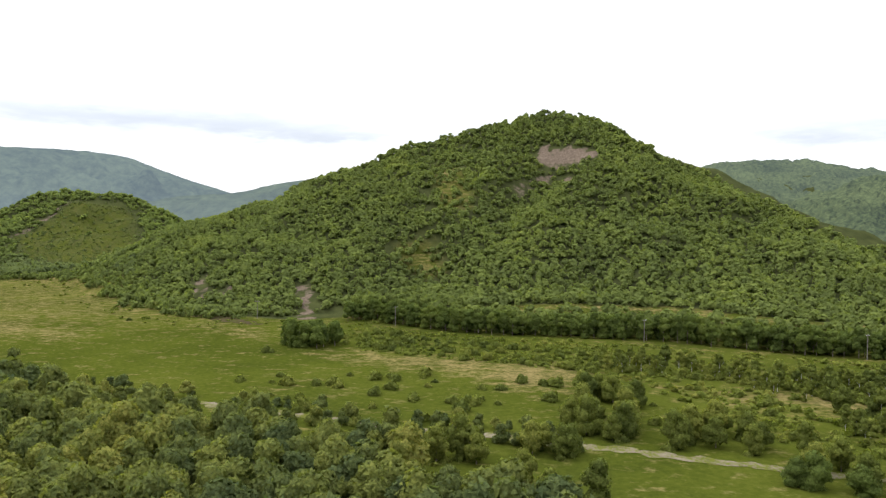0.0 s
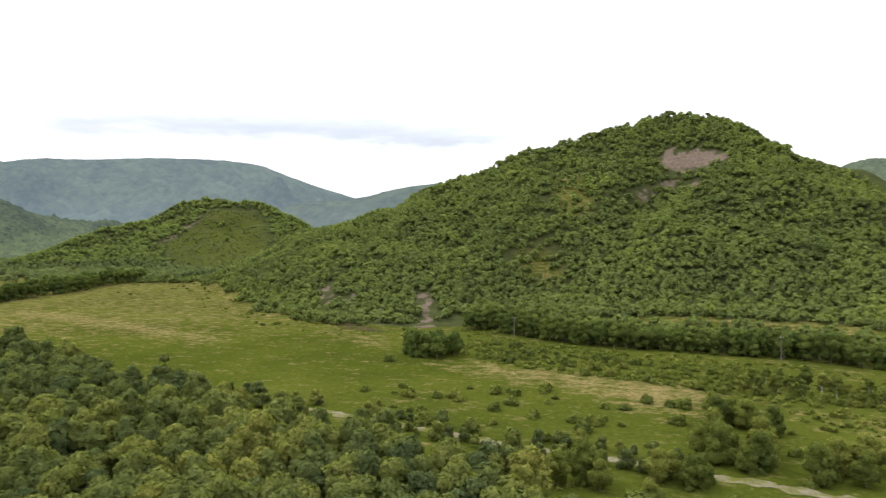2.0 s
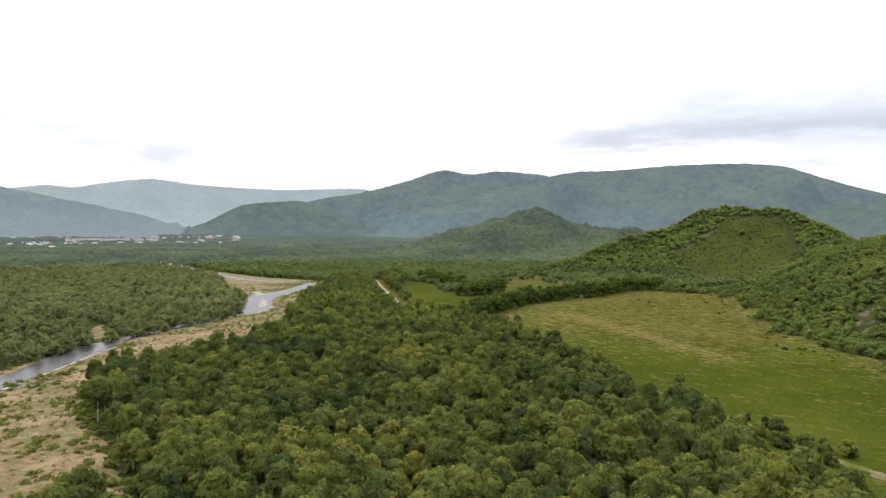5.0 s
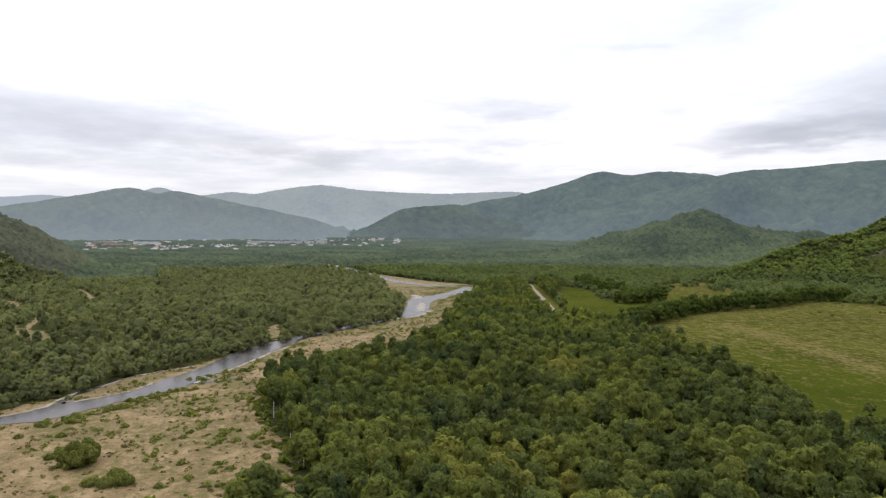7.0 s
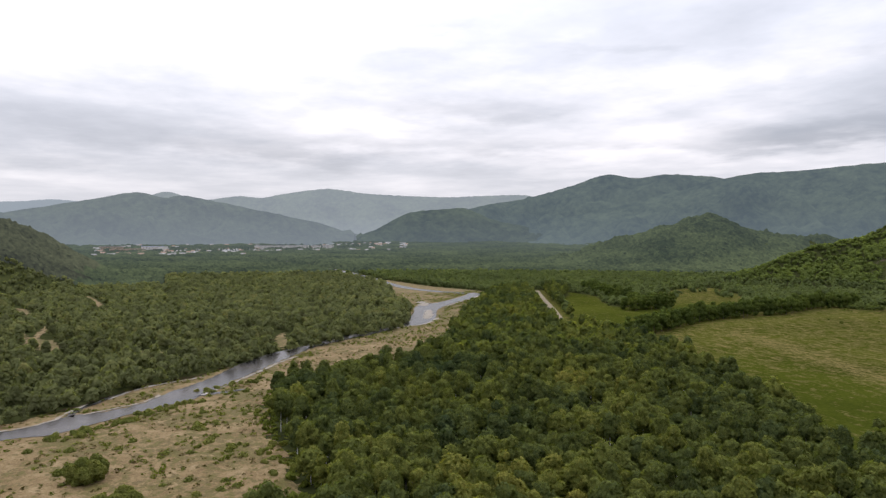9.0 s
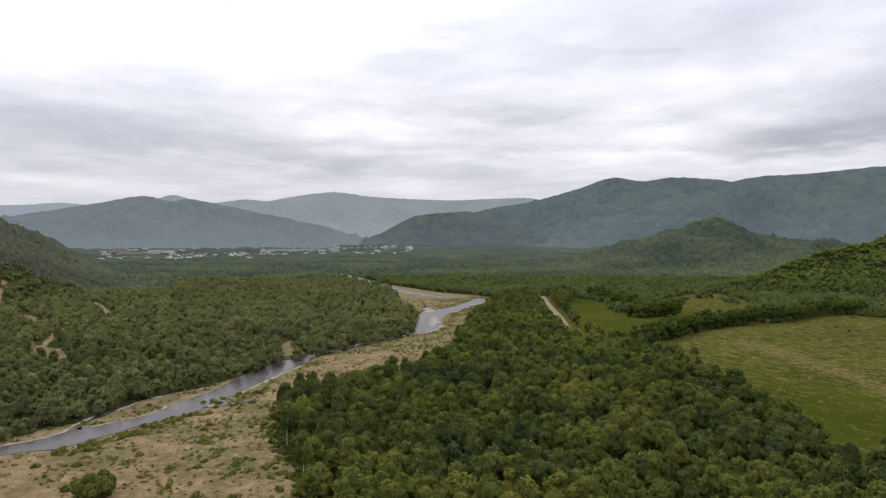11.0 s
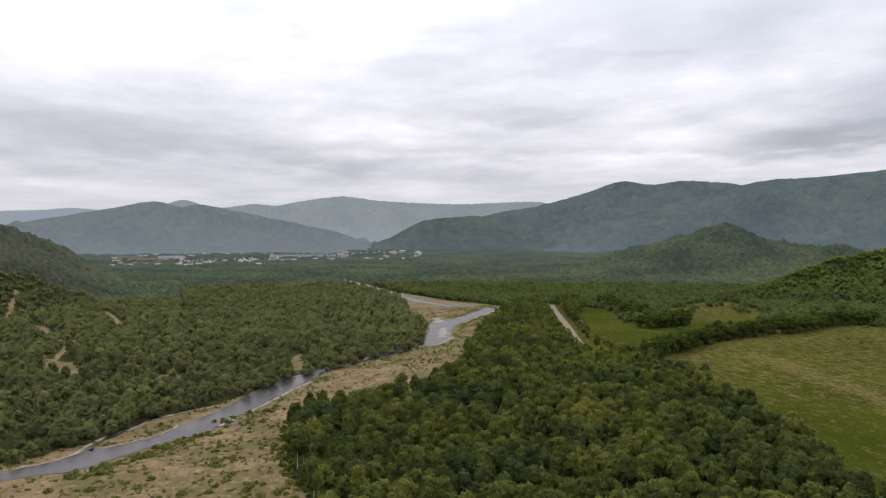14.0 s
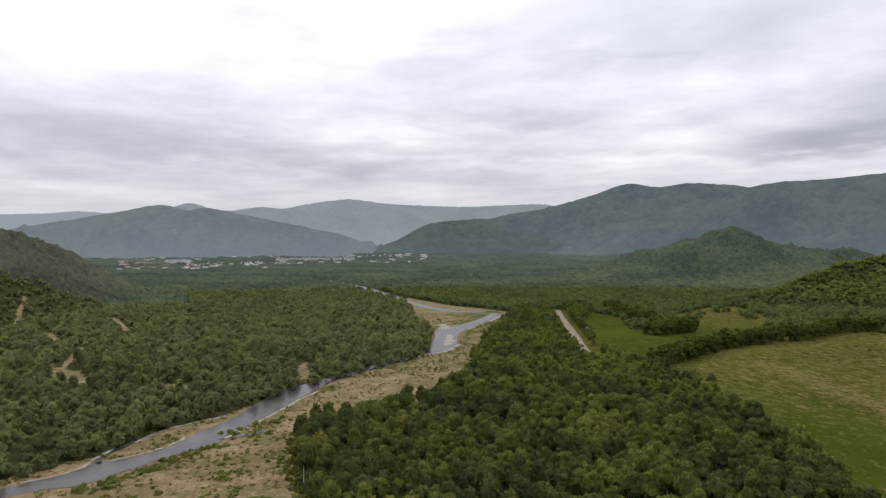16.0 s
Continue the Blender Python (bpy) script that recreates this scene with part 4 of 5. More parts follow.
# the main hill: small close crowns
BELT = [(-46, 340), (-23, 331), (4, 310), (28, 300), (52, 296), (74, 289), (96, 282), (113, 272), (131, 262), (159, 250), (200, 232), (240, 212)]
x, y = scatter((-330, 360, 280, 680), 3.75, 13)
z = land(x, y)
HILL_FOOT = [(-60, 350), (-112, 358), (-148, 383), (-196, 443), (-250, 518), (-318, 586), (-300, 630), (-200, 580), (-100, 470), (-40, 400)]
keep = ((z > 2.0) | inside(HILL_FOOT, x, y)) & ~inside(MEADOW, x, y) & (heading(x, y) > -45) & (off_line(BELT, x, y) > 30) & (off_line(GAP, x, y) > 4.5)
for c in SCREES:
    keep &= soft_inside(c, x, y, 10) + 0.2 * waves(x, y, 13, 83) < 0.32
thin = np.max([soft_inside(b, x, y, 24) for b in BALD], 0)
keep &= rng.uniform(0, 1, len(x)) > thin * 0.75
keep &= (y < np.interp(x, [p[0] for p in HILL_MAIN], [p[1] for p in HILL_MAIN]) + 14)
x, y = only(keep, x, y)
hill_t = [bare(foliage(160 + k, 2.7, 0.6, 5.4, 2, 40, 1.25, tilt=0.32, lift=0.5, bias=1.0)) for k in range(6)]
masses("hill_trees", (x, y), hill_t, [leaf_hill], "close-set bright green oak wood covering the hill", "woodland", (0.75, 1.3), (0.75, 1.05), 1.1, tint=0.45 + 0.35 * waves(x, y, 60, 52))

# the valley beyond and the farther hills
far_a = [bare(foliage(180 + k, 4.0, 0.2, 5.8, 1, 30, 1.8, tilt=0.35, lift=0.55, bias=0.9)) for k in range(5)]


def beyond(x, y):
    k = ~inside(WOOD, x, y) & ~inside(MEADOW, x, y) & ~inside(FIELD_BACK, x, y) & (soft_inside(FIELD_FAR, x, y, 40) + 0.8 * waves(x, y, 34, 88) < 0.55) & ~inside(CORRIDOR, x, y) & (heading(x, y) < 106)
    k &= off_line(RIVER_UP, x, y) > 13 + 6 * waves(x, y, 60, 44)
    k &= off_line(ROAD, x, y) > 8
    return k


x, y = scatter((-1180, 200, 250, 1180), 6.4, 14)
r = np.hypot(x, y)
keep = beyond(x, y) & ~inside(BANK, x, y) & (r > 420) & (r < 1107) & ((heading(x, y) > 24) | (land(x, y) < 0)) & (off_line([(p[0], p[1]) for p in HILL_MAIN], x, y) > 90)
face = soft_inside(FACE, x, y, 26) + 0.5 * waves(x, y, 40, 78)
keep &= face < 0.5
x, y = only(keep, x, y)
on_back = (off_line([(p[0], p[1]) for p in HILL_BACK], x, y) < 190) & (land(x, y) > 9)
back_t = [bare(foliage(185 + k, 3.9, 0.6, 5.4, 1, 30, 1.9, tilt=0.4, lift=0.5, bias=0.5)) for k in range(5)]
xb, yb = scatter((-760, -270, 620, 1060), 5.0, 84)
near_cone = (off_line([(p[0], p[1]) for p in HILL_BACK], xb, yb) < 190) & (land(xb, yb) > 9) & beyond(xb, yb) & (soft_inside(FACE, xb, yb, 26) + 0.5 * waves(xb, yb, 40, 78) < 0.5)
xb, yb = only(near_cone, xb, yb)
masses("back_hill_trees", (xb, yb), back_t, [leaf_back], "bright green wood covering the cone-shaped hill", "woodland", (0.8, 1.25), (0.8, 1.1), 1.2, tint=0.45 + 0.3 * waves(xb, yb, 90, 56))
x, y = only(~on_back, x, y)
xs, ys = scatter((-520, -320, 720, 960), 4.6, 81)
xs, ys = only(soft_inside(FACE, xs, ys, 60) > 0.12, xs, ys)
masses("hillside_scrub", (xs, ys), [bare(foliage(187 + k, 2.7, -0.6, 1.5, 0, 12, 1.3, lift=0.6, bias=0.6)) for k in range(4)], [leaf_valley], "low olive scrub on the hill's open face", "scrub", (0.4, 1.2), (0.5, 1.1), sink=0.1, tint=0.3 + 0.3 * waves(xs, ys, 50, 82))
masses("valley_trees", (x, y), far_a, [leaf_valley], "green valley woods reaching the far hills", "woodland", (0.7, 1.3), tint=0.5 + 0.35 * waves(x, y, 150, 53))
TOWN = [(-1900, 0), (-1950, 350), (-2050, 700), (-2400, 950), (-2500, 700), (-2250, 250), (-2200, -30)]


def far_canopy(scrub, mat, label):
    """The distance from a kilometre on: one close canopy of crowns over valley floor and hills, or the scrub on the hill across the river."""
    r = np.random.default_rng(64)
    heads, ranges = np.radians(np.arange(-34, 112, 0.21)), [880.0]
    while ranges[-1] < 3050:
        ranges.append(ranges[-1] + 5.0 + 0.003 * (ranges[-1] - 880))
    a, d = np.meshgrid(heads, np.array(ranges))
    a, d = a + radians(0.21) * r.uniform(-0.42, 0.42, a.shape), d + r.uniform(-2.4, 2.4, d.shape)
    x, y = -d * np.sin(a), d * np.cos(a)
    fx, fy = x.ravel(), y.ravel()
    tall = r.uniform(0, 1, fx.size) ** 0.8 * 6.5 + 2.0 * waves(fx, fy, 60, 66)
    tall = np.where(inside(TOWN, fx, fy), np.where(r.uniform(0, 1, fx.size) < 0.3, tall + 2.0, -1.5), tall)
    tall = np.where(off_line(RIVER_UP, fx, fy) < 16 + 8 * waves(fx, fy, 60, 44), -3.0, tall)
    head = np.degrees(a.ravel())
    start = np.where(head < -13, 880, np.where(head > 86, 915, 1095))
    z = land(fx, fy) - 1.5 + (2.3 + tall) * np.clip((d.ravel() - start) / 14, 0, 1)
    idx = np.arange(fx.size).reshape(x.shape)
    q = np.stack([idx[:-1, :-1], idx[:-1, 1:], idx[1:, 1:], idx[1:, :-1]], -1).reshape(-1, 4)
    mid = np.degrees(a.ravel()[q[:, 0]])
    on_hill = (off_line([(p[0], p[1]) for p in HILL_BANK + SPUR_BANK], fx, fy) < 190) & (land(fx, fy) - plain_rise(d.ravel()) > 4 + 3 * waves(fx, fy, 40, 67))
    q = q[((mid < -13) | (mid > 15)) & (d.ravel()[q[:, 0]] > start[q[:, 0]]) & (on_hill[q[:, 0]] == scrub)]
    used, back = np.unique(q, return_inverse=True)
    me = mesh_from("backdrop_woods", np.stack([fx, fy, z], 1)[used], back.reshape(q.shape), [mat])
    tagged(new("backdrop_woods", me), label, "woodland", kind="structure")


TOWN = [(-1900, 0), (-1950, 350), (-2050, 700), (-2400, 950), (-2500, 700), (-2250, 250), (-2200, -30)]
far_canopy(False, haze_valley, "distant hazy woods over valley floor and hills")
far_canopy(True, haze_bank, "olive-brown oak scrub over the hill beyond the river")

# low scrub and weeds, too many to count
SCRUB = [(-45, 330), (0, 300), (60, 280), (150, 240), (260, 190), (260, 60), (130, 110), (75, 150), (60, 205), (20, 235), (-35, 262)]
x, y = scatter((-60, 260, 60, 335), 2.6, 17)
keep = inside(SCRUB, x, y) & (waves(x, y, 34, 71) + 0.6 * rng.uniform(-1, 1, len(x)) > 0.05) & (off_line(TRACK, x, y) > 4)
x1, y1 = only(keep, x, y)
x, y = scatter((-420, 60, 90, 330), 3.2, 18)
keep = (off_line(WOOD_EAST[4:16], x, y) < 7 + 5 * waves(x, y, 30, 72)) & (off_line(TRACK, x, y) > 3.5)
x2, y2 = only(keep, x, y)
EDGE = [(-60, 350), (-112, 358), (-148, 383), (-196, 443), (-250, 518), (-318, 588), (-400, 592)]
x, y = scatter((-420, 10, 250, 620), 3.6, 19)
out = off_line(EDGE, x, y) - 16 - 9 * waves(x, y, 60, 73)
keep = inside(MEADOW, x, y) & (out < 0) & (x < -100)
xf, yf = only(keep, x, y)
foot_t = [bare(foliage(175 + k, 2.5, 0.0, 3.9 + 0.4 * k, 2, 40, 1.15, lift=0.4, bias=0.4)) for k in range(5)]
masses("foot_thicket", (xf, yf), foot_t, [leaf_hill], "green bushes and young trees fringing the hill's foot", "thicket", (0.5, 1.3), (0.7, 1.2), tint=0.35 + 0.4 * waves(xf, yf, 30, 57))
keep = inside(MEADOW, x, y) & (out > 0) & (out < 26) & (rng.uniform(0, 1, len(x)) < 0.12)
x3, y3 = only(keep, x, y)
x, y = scatter((-640, -120, -60, 390), 2.8, 29)
keep = (off_line(SAND_EDGE, x, y) < 4 + 3 * waves(x, y, 22, 76))
x4, y4 = only(keep, x, y)
tuft = [bare(foliage(300 + k, 1.25, -0.5, 1.1, 1, 18, 0.85)) for k in range(5)]
masses("scrub", (np.r_[x1, x2, x3, x4], np.r_[y1, y2, y3, y4]), tuft, [leaf_scrub], "low green and straw-coloured scrub between meadow and hill", "scrub", (0.5, 1.5), (0.6, 1.2), sink=0.1)
x, y = scatter((-680, -130, -90, 390), 2.4, 20)
d_r = np.minimum(off_line(RIVER_RIGHT, x, y), off_line(RIVER_LEFT, x, y))
between = inside(RIVER_LEFT + RIVER_RIGHT[::-1], x, y)
keep = inside(CORRIDOR, x, y) & ~between & (d_r > 1.5) & (waves(x, y, 26, 74) + 0.5 * waves(x, y, 90, 75) + 0.7 * rng.uniform(-1, 1, len(x)) > np.where(np.hypot(x, y) > 400, 0.15, 0.86) - 0.5 * inside(WEEDY, x, y) - 1.0 * np.exp(-((d_r - 6) / 4.5) ** 2) * (waves(x, y, 45, 77) > -0.35))
x, y = only(keep, x, y)
weed_t = [bare(foliage(310 + k, 1.1, -0.2, 0.8, 1, 22, 0.42, core=False, lift=0.5)) for k in range(6)]
masses("weeds", (x, y), weed_t, [leaf_scrub], "small green weeds scattered on river sand", "weeds", (0.35, 1.3), (0.5, 1.3), sink=-0.15)
x, y = scatter((-420, -140, -60, 220), 2.1, 22)
d_r = np.minimum(off_line(RIVER_RIGHT, x, y), off_line(RIVER_LEFT, x, y))
keep = inside(CORRIDOR, x, y) & ~inside(RIVER_LEFT + RIVER_RIGHT[::-1], x, y) & (d_r > 2) & (waves(x, y, 34, 86) + 0.5 * waves(x, y, 12, 87) + 0.8 * rng.uniform(-1, 1, len(x)) > 0.42)
x, y = only(keep, x, y)
masses("dry_weeds", (x, y), [bare(foliage(320 + k, 0.8, -0.2, 0.5, 1, 14, 0.36, core=False, tilt=0.9, lift=0.5)) for k in range(5)], [leaf_dry], "tufts of dry brown weeds and drift twigs on river sand", "weeds", (0.3, 1.4), (0.5, 1.2), sink=-0.12)

# single trees and shrubs


def part(name, mesh, parent, label=""):
    ob = new(name, mesh)
    ob.parent = parent
    return tagged(ob, label)


def tree_kind(name, seed, rad, base, top, lobes, leaves, size, leaf, trunk_mat, trunk_r, label, group, limbs=4, tilt=0.5, lift=0.25):
    """A tree with its trunk, limbs and crown; stands far below until it is copied."""
    ob = tagged(new(name), label, "tree", group)
    r = np.random.default_rng(seed)
    tops = (r.normal(0, 0.15), r.normal(0, 0.15))
    v, f = tube([(0, 0, -0.3), (tops[0] * 0.5, tops[1] * 0.5, top * 0.4), (tops[0], tops[1], top * 0.85)], [trunk_r, trunk_r * 0.7, trunk_r * 0.2], 6)
    vs, fs, n = [v], [f], len(v)
    for k in range(limbs):
        a, h = 2 * math.pi * (k + r.uniform(-0.3, 0.3)) / limbs, top * r.uniform(0.3, 0.55)
        e = (math.cos(a) * rad * 0.6, math.sin(a) * rad * 0.6, h + top * 0.22)
        lv, lf = tube([(0, 0, h), e], [trunk_r * 0.45, trunk_r * 0.12], 4)
        vs.append(lv)
        fs.append(lf + n)
        n += len(lv)
    part("trunk", mesh_from("trunk", np.vstack(vs), np.vstack(fs), [trunk_mat]), ob)
    cv, cf, cn = foliage(seed, rad, base, top, lobes, leaves, size, tilt=tilt, lift=lift)
    part("crown", mesh_from("crown", cv, cf, [leaf], layers=[("tint", np.zeros(len(cv)))], normals=cn), ob)
    return ob


def drop(ob):
    """Takes a pattern away once its copies stand."""
    for o in (*ob.children_recursive, ob):
        bpy.data.objects.remove(o)


def plant(kinds, places, seed, scale=(0.8, 1.2)):
    r = np.random.default_rng(seed)
    for k, (px, py) in enumerate(places):
        s = r.uniform(*scale)
        m = pose(px, py, float(land(px, py)), 0, 0, r.uniform(0, 360)) @ Matrix.Diagonal((s, s, s * r.uniform(0.9, 1.12), 1))
        copy_thing(kinds[int(r.integers(0, len(kinds)))], m)
    for ob in kinds:
        drop(ob)


wood_kinds = [tree_kind("broadleaf_tree", 200 + k, 3.4 + 0.25 * (k % 3), 2.0, 9.6 + 0.5 * (k % 2), 8, 1000, 0.6, leaf_tree, birch if k % 3 == 0 else bark, 0.17,
                        ("slender pale-barked birch with a loose green crown" if k % 3 == 0 else "green broadleaf tree with a rounded dense crown") + " in the wood", "trees of the wood") for k in range(6)]
plant(wood_kinds, SINGLE, 1)


def along(line, gap, rows, width, seed):
    """Places in rows along a line."""
    s = smooth_line(line, gap)
    r = np.random.default_rng(seed)
    out = []
    for k in range(rows):
        o = (k - (rows - 1) / 2) * width / max(1, rows - 1) if rows > 1 else 0
        t = np.gradient(s, axis=0)
        t /= np.linalg.norm(t, axis=1)[:, None]
        out.append(s + np.stack([-t[:, 1], t[:, 0]], 1) * o + r.normal(0, 0.9, s.shape))
    return np.concatenate(out)


belt_kinds = [tree_kind("belt_tree", 220 + k, 3.0, -0.8, 9.6, 6, 420, 0.8, leaf_belt, bark, 0.14, "green tree in the planted belt at the hill's foot", "trees of the belt") for k in range(4)]
plant(belt_kinds, along(BELT, 4.0, 2, 5.0, 3), 2, (0.85, 1.15))
behind = np.concatenate([along([(px + 2.2 * k, py + 5.0 * k) for px, py in BELT], 4.4, 1, 0.0, 90 + k) for k in range(1, 5)])
masses("belt_wood", (behind[:, 0], behind[:, 1]), [bare(foliage(225 + k, 2.9, -0.8, 7.8, 4, 84, 1.3)) for k in range(4)], [leaf_hill], "green planted wood strip along the hill's foot", "woodland", (0.8, 1.15), tint=0.3 + 0 * behind[:, 0])
HEDGE = [(-338, 298), (-345, 324), (-362, 360), (-374, 400), (-378, 441)]
hedge_kinds = [tree_kind("hedge_tree", 230 + k, 3.6, -0.8, 12.0, 7, 300, 1.05, leaf_belt, bark, 0.18, "dark green tree in the hedge between two fields", "trees of the hedge") for k in range(4)]
plant(hedge_kinds, np.concatenate([along(HEDGE, 5.5, 2, 7.0, 4), along([(-383, 450), (-378, 485), (-395, 545), (-385, 590)], 6.5, 2, 8.0, 5), along([(-452, 392), (-455, 436)], 6.0, 3, 12.0, 6),
                                   along([(-650, 500), (-532, 447), (-500, 440)], 7.0, 2, 8.0, 7)]), 3, (0.8, 1.2))
TREES = [(5, 140), (0, 137), (23, 146), (26, 141), (34, 156), (39, 152), (44, 158), (31, 160), (54, 150), (57, 154), (63, 155), (66, 158), (60, 162), (66, 143), (70, 147), (73, 131), (79, 133), (77, 122),
         (84, 122), (16, 125), (12, 121), (20, 119), (28, 117), (103, 174), (109, 170), (97, 156), (104, 158), (112, 158), (118, 165), (48, 173), (44, 188), (40, 192), (36, 170), (95, 138), (102, 142), (110, 146),
         (60, 147), (51, 147), (69, 152), (75, 139), (81, 128), (88, 128), (90, 118), (97, 122), (42, 154), (28, 143), (20, 143), (8, 136), (40, 186), (47, 184), (52, 180), (38, 166), (45, 164), (72, 160)]
lone_kinds = [tree_kind("meadow_tree", 240 + k, 3.0, -2.2, 7.4, 13, 1300, 0.42, leaf_shrub, bark, 0.15, "bushy green tree standing on the meadow", "trees on the meadow") for k in range(4)]
plant(lone_kinds, TREES, 4, (0.7, 1.15))
round_kinds = [tree_kind("round_tree", 244 + k, 3.7, -2.2, 8.4, 15, 1700, 0.42, leaf_belt, bark, 0.2, "broad dark-green round-crowned tree beside the track", "round trees beside the track") for k in range(2)]
plant(round_kinds, [(69.0, 124.4), (66.6, 125.8), (76.2, 121.0)], 17, (0.62, 0.85))
willow_kinds = [tree_kind("willow_bush", 246 + k, 2.7, -0.8, 5.0, 16, 2400, 0.34, leaf_willow, bark, 0.14, "big feathery yellow-green willow bush on the river sand", "willows on the sand bank", tilt=1.1, lift=0.5) for k in range(2)]
plant(willow_kinds, [(-199, -6), (-196, -3.5), (-202, -3), (-198, -8.5), (-194.5, -6)], 14, (0.85, 1.2))
willow_kinds = [tree_kind("willow_bush", 248, 2.6, -0.8, 2.8, 12, 1200, 0.32, leaf_willow, bark, 0.10, "low spreading yellow-green willow bush on the river sand", "willows on the sand bank", tilt=1.1, lift=0.5)]
plant(willow_kinds, [(-207, -9), (-205, -12), (-178, 1), (-177, 5), (-180, -2), (-183, 3)], 15, (0.7, 1.0))
bush_kinds = [tree_kind("roadside_bush", 290 + k, 2.4, -0.8, 4.2 + 0.5 * k, 6, 420, 0.5, leaf_tree, bark, 0.09, "leafy green bush beside the sandy track", "bushes along the track") for k in range(3)]
plant(bush_kinds, [q for q in along(TRACK[:10], 3.4, 2, 9.0, 33).tolist() if math.sin(q[0] * 0.13) > -0.75], 16, (0.45, 1.05))
r = np.random.default_rng(31)
THICKET = along([(56, 228), (74, 224), (92, 216), (112, 205), (136, 192), (170, 172)], 3.6, 2, 9.0, 18).tolist() + [(float(a), float(b)) for a, b in zip(r.uniform(92, 165, 70), r.uniform(140, 212, 70))]
thicket_kinds = [tree_kind("young_tree", 280 + k, 2.0, -0.8, 6.4 + 0.5 * k, 5, 220, 0.75, leaf_shrub, birch, 0.08, "slender young tree in the scrub below the hill", "young trees in the scrub") for k in range(3)]
plant(thicket_kinds, THICKET, 15, (0.6, 1.1))
grove_kinds = [tree_kind("grove_tree", 250 + k, 3.6, -1.0, 9.5, 7, 400, 0.95, leaf_belt, bark, 0.16, "dark tree of the round grove in the meadow", "trees of the round grove") for k in range(2)]
plant(grove_kinds, [(-50, 269), (-45, 266), (-55, 271), (-48, 274), (-52, 265), (-41, 269), (-43, 275), (-57, 267), (-59, 272), (-54, 276), (-47, 263)], 5, (0.9, 1.1))


def shrub_kind(name, seed, rad, top, leaves, size, leaf, label, group):
    v, f, soft = foliage(seed, rad, -0.9, top, 5, leaves, size)
    return tagged(new(name, mesh_from(name, v, f, [leaf], layers=[("tint", np.zeros(len(v)))], normals=soft)), label, "shrub", group)


r = np.random.default_rng(77)
meadow_shrubs = [(-36, 201), (-64, 255), (-152, 336), (53, 165), (4, 183), (8, 184), (12, 186), (10, 181), (-135, 372), (-127, 360), (-115, 352), (-318, 470), (-310, 500), (-335, 480)]
meadow_shrubs += [(float(a), float(b)) for a, b in zip(r.uniform(-60, 60, 60), r.uniform(160, 215, 60))]
line = along([(-40, 292), (3, 263), (34, 247), (60, 233), (78, 228), (94, 221), (124, 200), (170, 180)], 4.0, 4, 26.0, 8)
meadow_shrubs += [tuple(map(float, q)) for q in line]
meadow_shrubs += [(float(a), float(b)) for a, b in zip(r.uniform(70, 180, 40), r.uniform(150, 215, 40))]
plant([shrub_kind("shrub", 260 + k, 1.7 + 0.2 * k, 1.7 + 0.3 * k, 140, 0.6, leaf_shrub, "low leafy green shrub growing in meadow grass", "shrubs on the meadow") for k in range(4)], meadow_shrubs, 6, (0.45, 1.35))
sand_shrubs = [(-230, -21), (-230, -15), (-226, -10), (-220, -18), (-214, 24), (-221, 28), (-236, 33), (-179, 27), (-249, 45), (-250, 21), (-227, 11), (-212, 13), (-212, 8), (-222, 20), (-167, 22), (-161, 31), (-171, 12),
               (-186, 18), (-231, 42), (-203, 7), (-222, 2), (-216, 26), (-218, 27), (-177, 29), (-176, 25), (-238, 35), (-240, 32), (-252, 43), (-246, 47)]
sand_shrubs += along([(-241, -15), (-244, -10), (-250, -5), (-252, 1), (-258, 8), (-262, 13), (-268, 18), (-271, 24), (-275, 31)], 1.7, 2, 3.0, 34).tolist()
sand_shrubs += along([(-289, 33), (-295, 43), (-299, 55), (-305, 64)], 2.2, 2, 4.0, 35).tolist()
while len(sand_shrubs) < 230:
    a, b = r.uniform(-330, -150), r.uniform(-60, 140)
    near_river = off_line(RIVER_RIGHT, np.array(a), np.array(b))
    if bool(inside(CORRIDOR, a, b)) and not bool(inside(RIVER_LEFT + RIVER_RIGHT[::-1], a, b)) and near_river > 3 and (bool(inside(WEEDY, a, b)) or r.uniform() < 0.12) and waves(np.array(a), np.array(b), 30, 61) > 0:
        sand_shrubs.append((float(a), float(b)))
plant([shrub_kind("sand_shrub", 270 + k, 1.7, 1.0 + 0.25 * k, 230, 0.33, leaf_willow, "small feathery willow shrub rooted in river sand", "shrubs on the sand bank") for k in range(4)], sand_shrubs, 7, (0.3, 1.15))

# ---- poles, car and town ----
pole_wood = plain("weathered_pole_wood", (0.15, 0.135, 0.11), 0.9, 0.3, 4.0)
ceramic = plain("white_ceramic", (0.7, 0.7, 0.68), 0.3, 0.05)


def box(sx, sy, sz, z=0.0, x=0.0, y=0.0, bevel=0.0):
    bm = bmesh.new()
    bmesh.ops.create_cube(bm, size=1.0, matrix=Matrix.Translation((x, y, z + sz / 2)) @ Matrix.Diagonal((sx, sy, sz, 1)))
    if bevel:
        bmesh.ops.bevel(bm, geom=list(bm.edges), offset=bevel, segments=2, affect="EDGES")
    return bm


def bm_part(name, bm, mat, parent, label=""):
    me = bpy.data.meshes.new(name)
    bm.to_mesh(me)
    bm.free()
    me.materials.append(mat)
    return part(name, me, parent, label)


